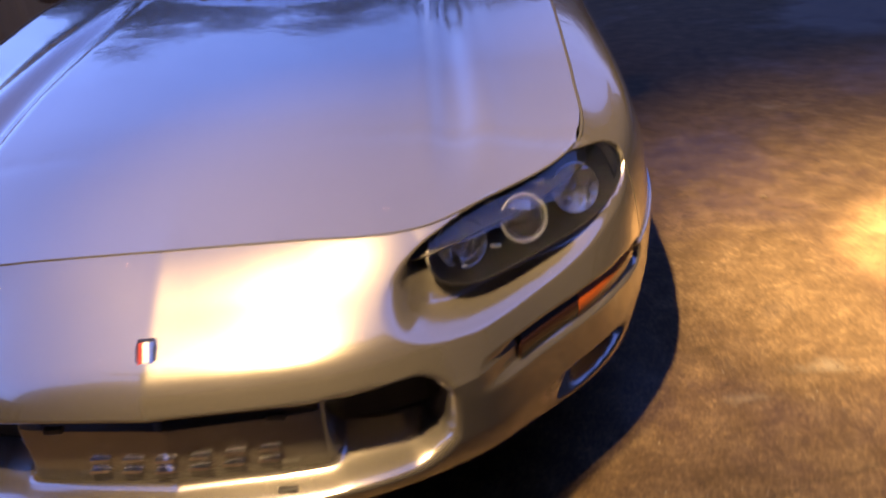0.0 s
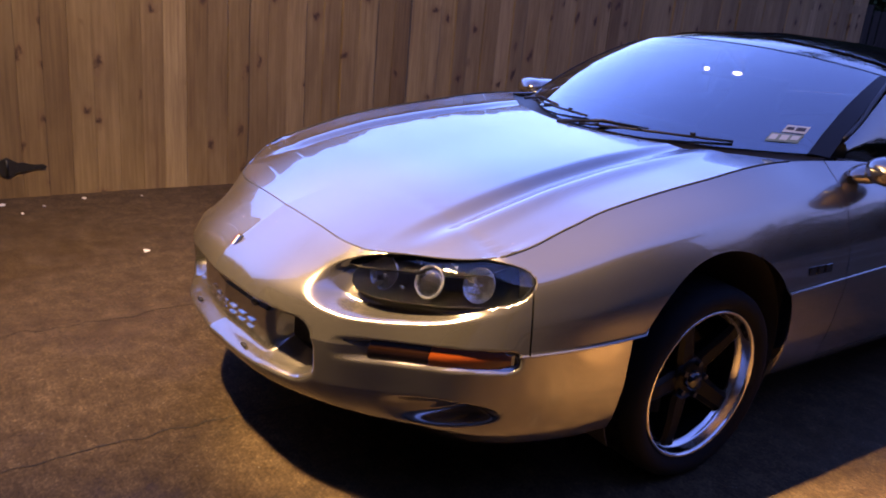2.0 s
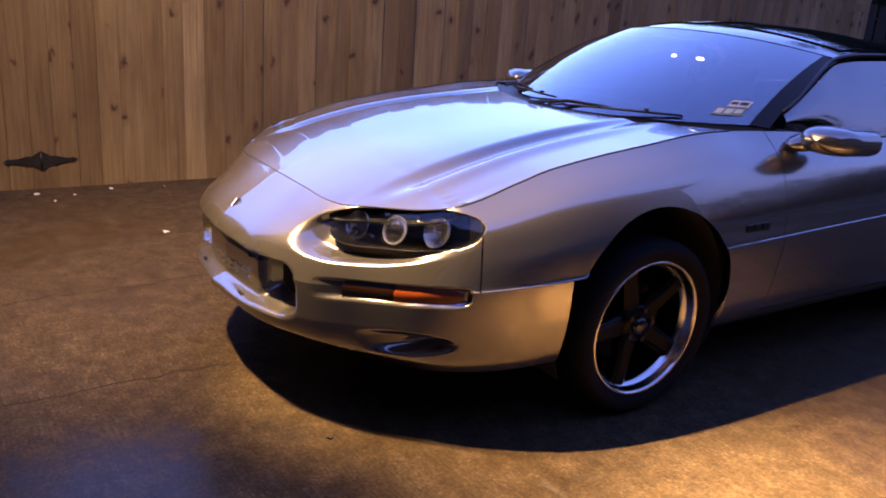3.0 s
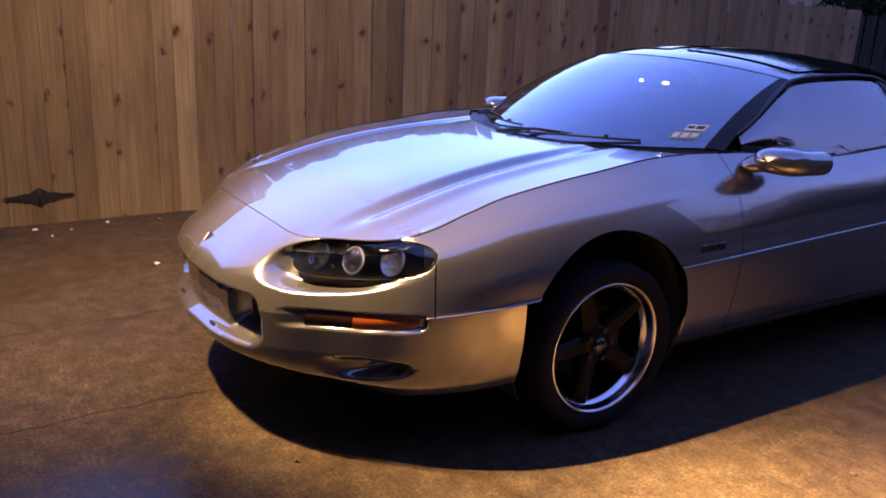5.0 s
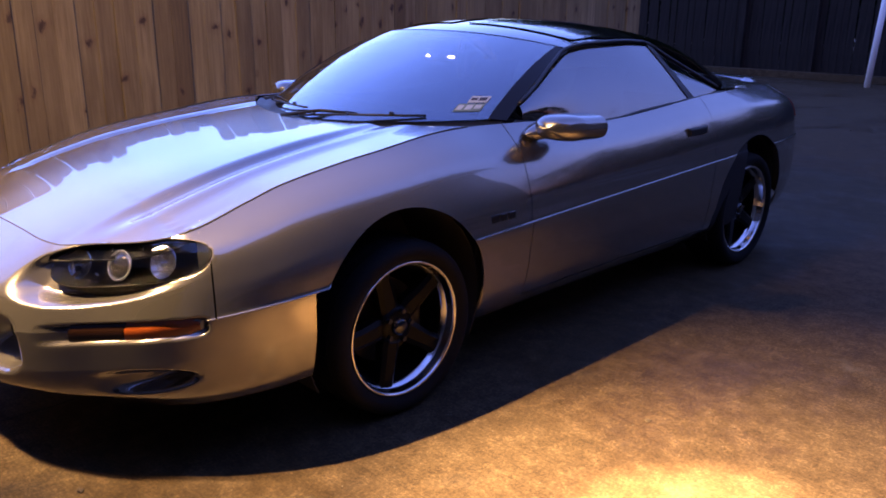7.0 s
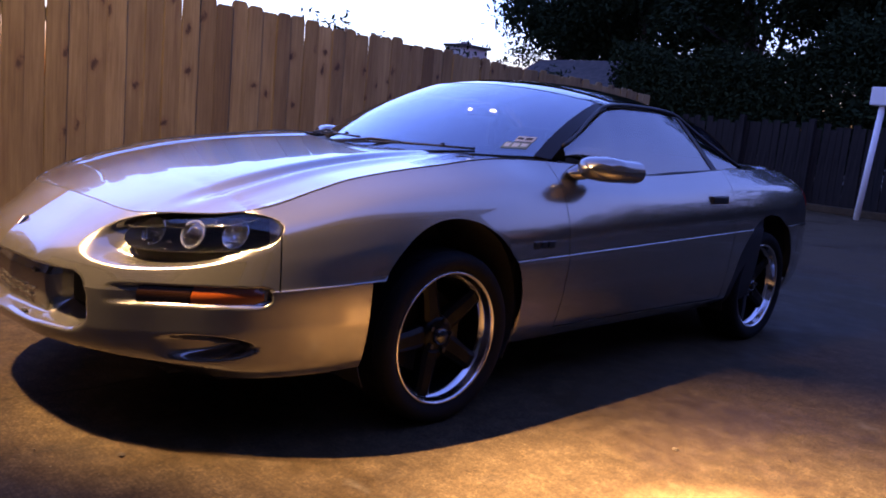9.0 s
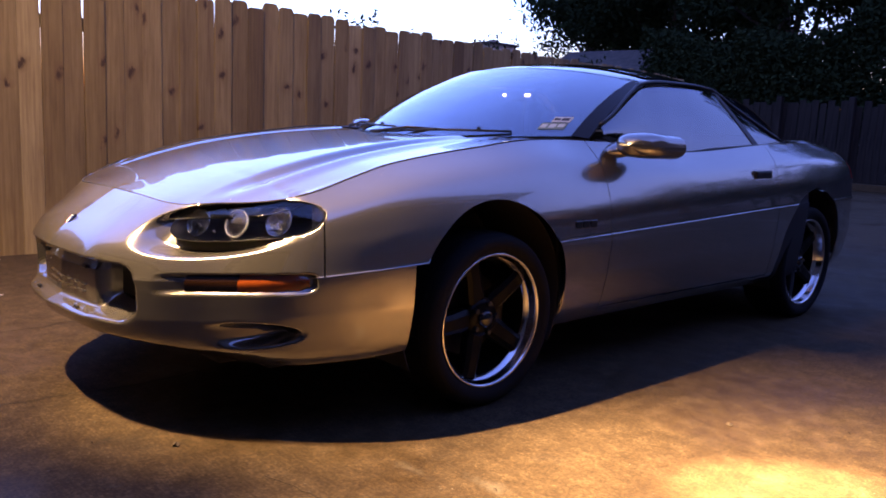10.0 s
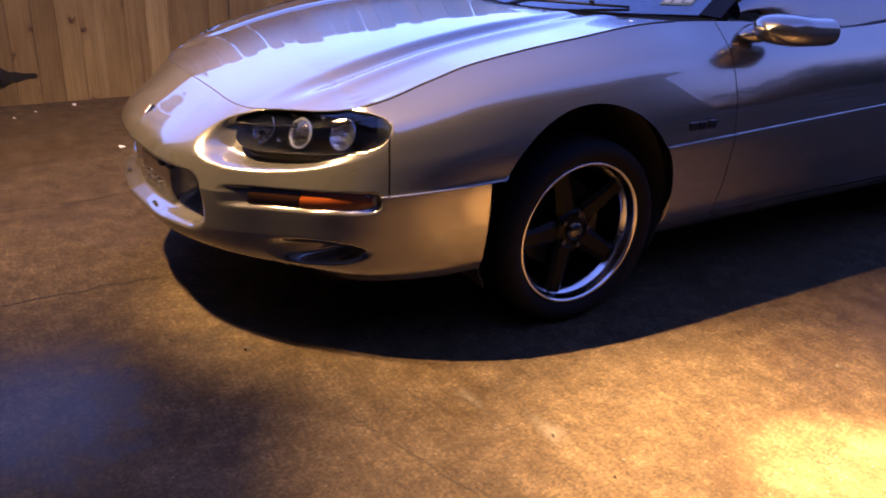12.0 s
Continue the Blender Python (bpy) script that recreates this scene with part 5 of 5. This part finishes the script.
# ---- wheels ----
def wheel(hub_y, sx):
    c = (0, hub_y, HUB_Z)
    w = new("wheel")
    w.empty_display_size = 0.05
    w.location = (sx * 0.80, hub_y, HUB_Z)
    w.parent = car
    w.matrix_parent_inverse = car.matrix_world.inverted()
    bpy.context.view_layer.update()
    tagged(w, "black five-spoke alloy wheel with a polished lip")
    o = lambda x: sx * x

    def rev(profile, steps=72):
        bm = revolve([(r, o(x)) for r, x in profile], steps, c)
        bmesh.ops.recalc_face_normals(bm, faces=bm.faces)
        return bm
    tyre = [(0.247, 0.900), (0.262, 0.917), (0.285, 0.922), (0.303, 0.915), (0.313, 0.900), (0.3175, 0.875), (0.3185, 0.80), (0.3175, 0.71), (0.310, 0.685), (0.29, 0.67), (0.25, 0.68)]
    t = part("tyre", rev(tyre, 96), RUBBER, w, "low-profile black tyre", smooth=True, thick=0.008)
    b = bmesh.new()
    for k in range(48):
        a = 2 * math.pi * k / 48
        for x in (0.735, 0.79, 0.845):
            q = bmesh.ops.create_cube(b, size=1.0, matrix=Matrix.Translation((o(x), hub_y, HUB_Z)) @ Matrix.Rotation(a, 4, "X") @ Matrix.Translation((0, 0, 0.3168)) @ Matrix.Diagonal((0.042, 0.030, 0.005, 1)))
    part("tread", b, RUBBER, t)
    lip = [(0.2475, 0.897), (0.2485, 0.905), (0.244, 0.9085), (0.238, 0.906), (0.2345, 0.897), (0.2325, 0.872), (0.229, 0.866), (0.222, 0.862), (0.216, 0.84), (0.21, 0.70)]
    part("rim", rev(lip, 96), ALLOY, w, "polished alloy rim lip", smooth=True, thick=0.003)
    barrel = [(0.2205, 0.852), (0.214, 0.82), (0.208, 0.72), (0.07, 0.70)]
    part("barrel", rev(barrel), SPOKE, w, smooth=True, thick=0.003)
    b = bmesh.new()
    for k in range(5):
        a0 = 2 * math.pi * k / 5 + 0.66
        front, back = [], []
        for r, hw in ((0.045, 0.034), (0.085, 0.040), (0.15, 0.035), (0.20, 0.034), (0.2225, 0.040)):
            x = 0.852 + 0.016 * sstep(0.05, 0.2, r)
            for q in (-1, -0.55, 0.55, 1):
                cc = (hub_y + r * math.cos(a0) - q * hw * math.sin(a0), HUB_Z + r * math.sin(a0) + q * hw * math.cos(a0))
                front.append(b.verts.new((o(x - (0.010 if abs(q) == 1 else 0)), *cc)))
                back.append(b.verts.new((o(x - 0.045), *cc)))
        for i in range(4):
            for j in range(3):
                n = 4 * i + j
                b.faces.new((front[n], front[n + 1], front[n + 5], front[n + 4]))
            for j in (0, 3):
                n = 4 * i + j
                b.faces.new((front[n], front[n + 4], back[n + 4], back[n]))
    bmesh.ops.recalc_face_normals(b, faces=b.faces)
    part("spokes", b, SPOKE, w, "five broad black spokes")
    part("hub_face", rev([(0.0, 0.862), (0.05, 0.861), (0.068, 0.855), (0.075, 0.84), (0.075, 0.80)], 40), SPOKE, w, smooth=True)
    part("centre_cap", rev([(0.0, 0.885), (0.022, 0.884), (0.030, 0.879), (0.033, 0.862)], 32), GLOSS, w, smooth=True)
    for k in range(5):
        a = 2 * math.pi * k / 5 + 1.29
        p = Vector((0, hub_y + 0.056 * math.cos(a), HUB_Z + 0.056 * math.sin(a)))
        part("lug_nut", tube([p + Vector((o(0.852), 0, 0)), p + Vector((o(0.874), 0, 0))], 0.0095, 6), BLACK, w)
    part("brake_disc", rev([(0.06, 0.775), (0.155, 0.775), (0.155, 0.75), (0.06, 0.75)], 48), STEEL, w, smooth=False)
    part("caliper", box(bmesh.new(), (min(o(0.73), o(0.80)), hub_y + 0.09, HUB_Z - 0.07), (max(o(0.73), o(0.80)), hub_y + 0.17, HUB_Z + 0.07), 0.015), STEEL, w)


for hy in (HUB_F, HUB_R):
    for sx in (1, -1):
        wheel(hy, sx)

# ---- litter on the slab ----
def scrap(x, y, size, mat, name, label, seed):
    r = random.Random(seed)
    b = bmesh.new()
    n = 7
    ring = [b.verts.new((x + size * (0.6 + 0.6 * r.random()) * math.cos(2 * math.pi * k / n), y + 0.7 * size * (0.6 + 0.6 * r.random()) * math.sin(2 * math.pi * k / n), 0.002 + 0.008 * r.random())) for k in range(n)]
    mid = b.verts.new((x, y, 0.010))
    for k in range(n):
        b.faces.new((ring[k], ring[(k + 1) % n], mid))
    tagged(part(name, b, mat, thick=0.0008), label, "litter")


scrap(-1.77, 0.095, 0.030, PAPER, "paper_scrap", "scrap of white paper lying on the concrete", 1)
for i, (x, y, s) in enumerate(((-2.80, -0.43, 0.03), (-2.72, -0.22, 0.018), (-2.84, 0.02, 0.02), (-2.8, 0.35, 0.015), (-2.6, -0.35, 0.012))):
    scrap(x, y, s, PAPER, "paper_scrap", "small pale scrap at the foot of the fence", 20 + i)
for i, (x, y, s) in enumerate(((0.601, -0.005, 0.016), (1.553, 1.616, 0.013), (1.408, 0.568, 0.008), (1.62, 0.60, 0.007), (0.44, -0.20, 0.010), (1.85, 1.9, 0.008), (-1.2, -0.3, 0.008), (-0.7, -0.5, 0.006))):
    scrap(x, y, s, DRY_LEAF, "dry_leaf", "small dark dry leaf on the concrete", 40 + i)

# the pickets last
hang_pickets()
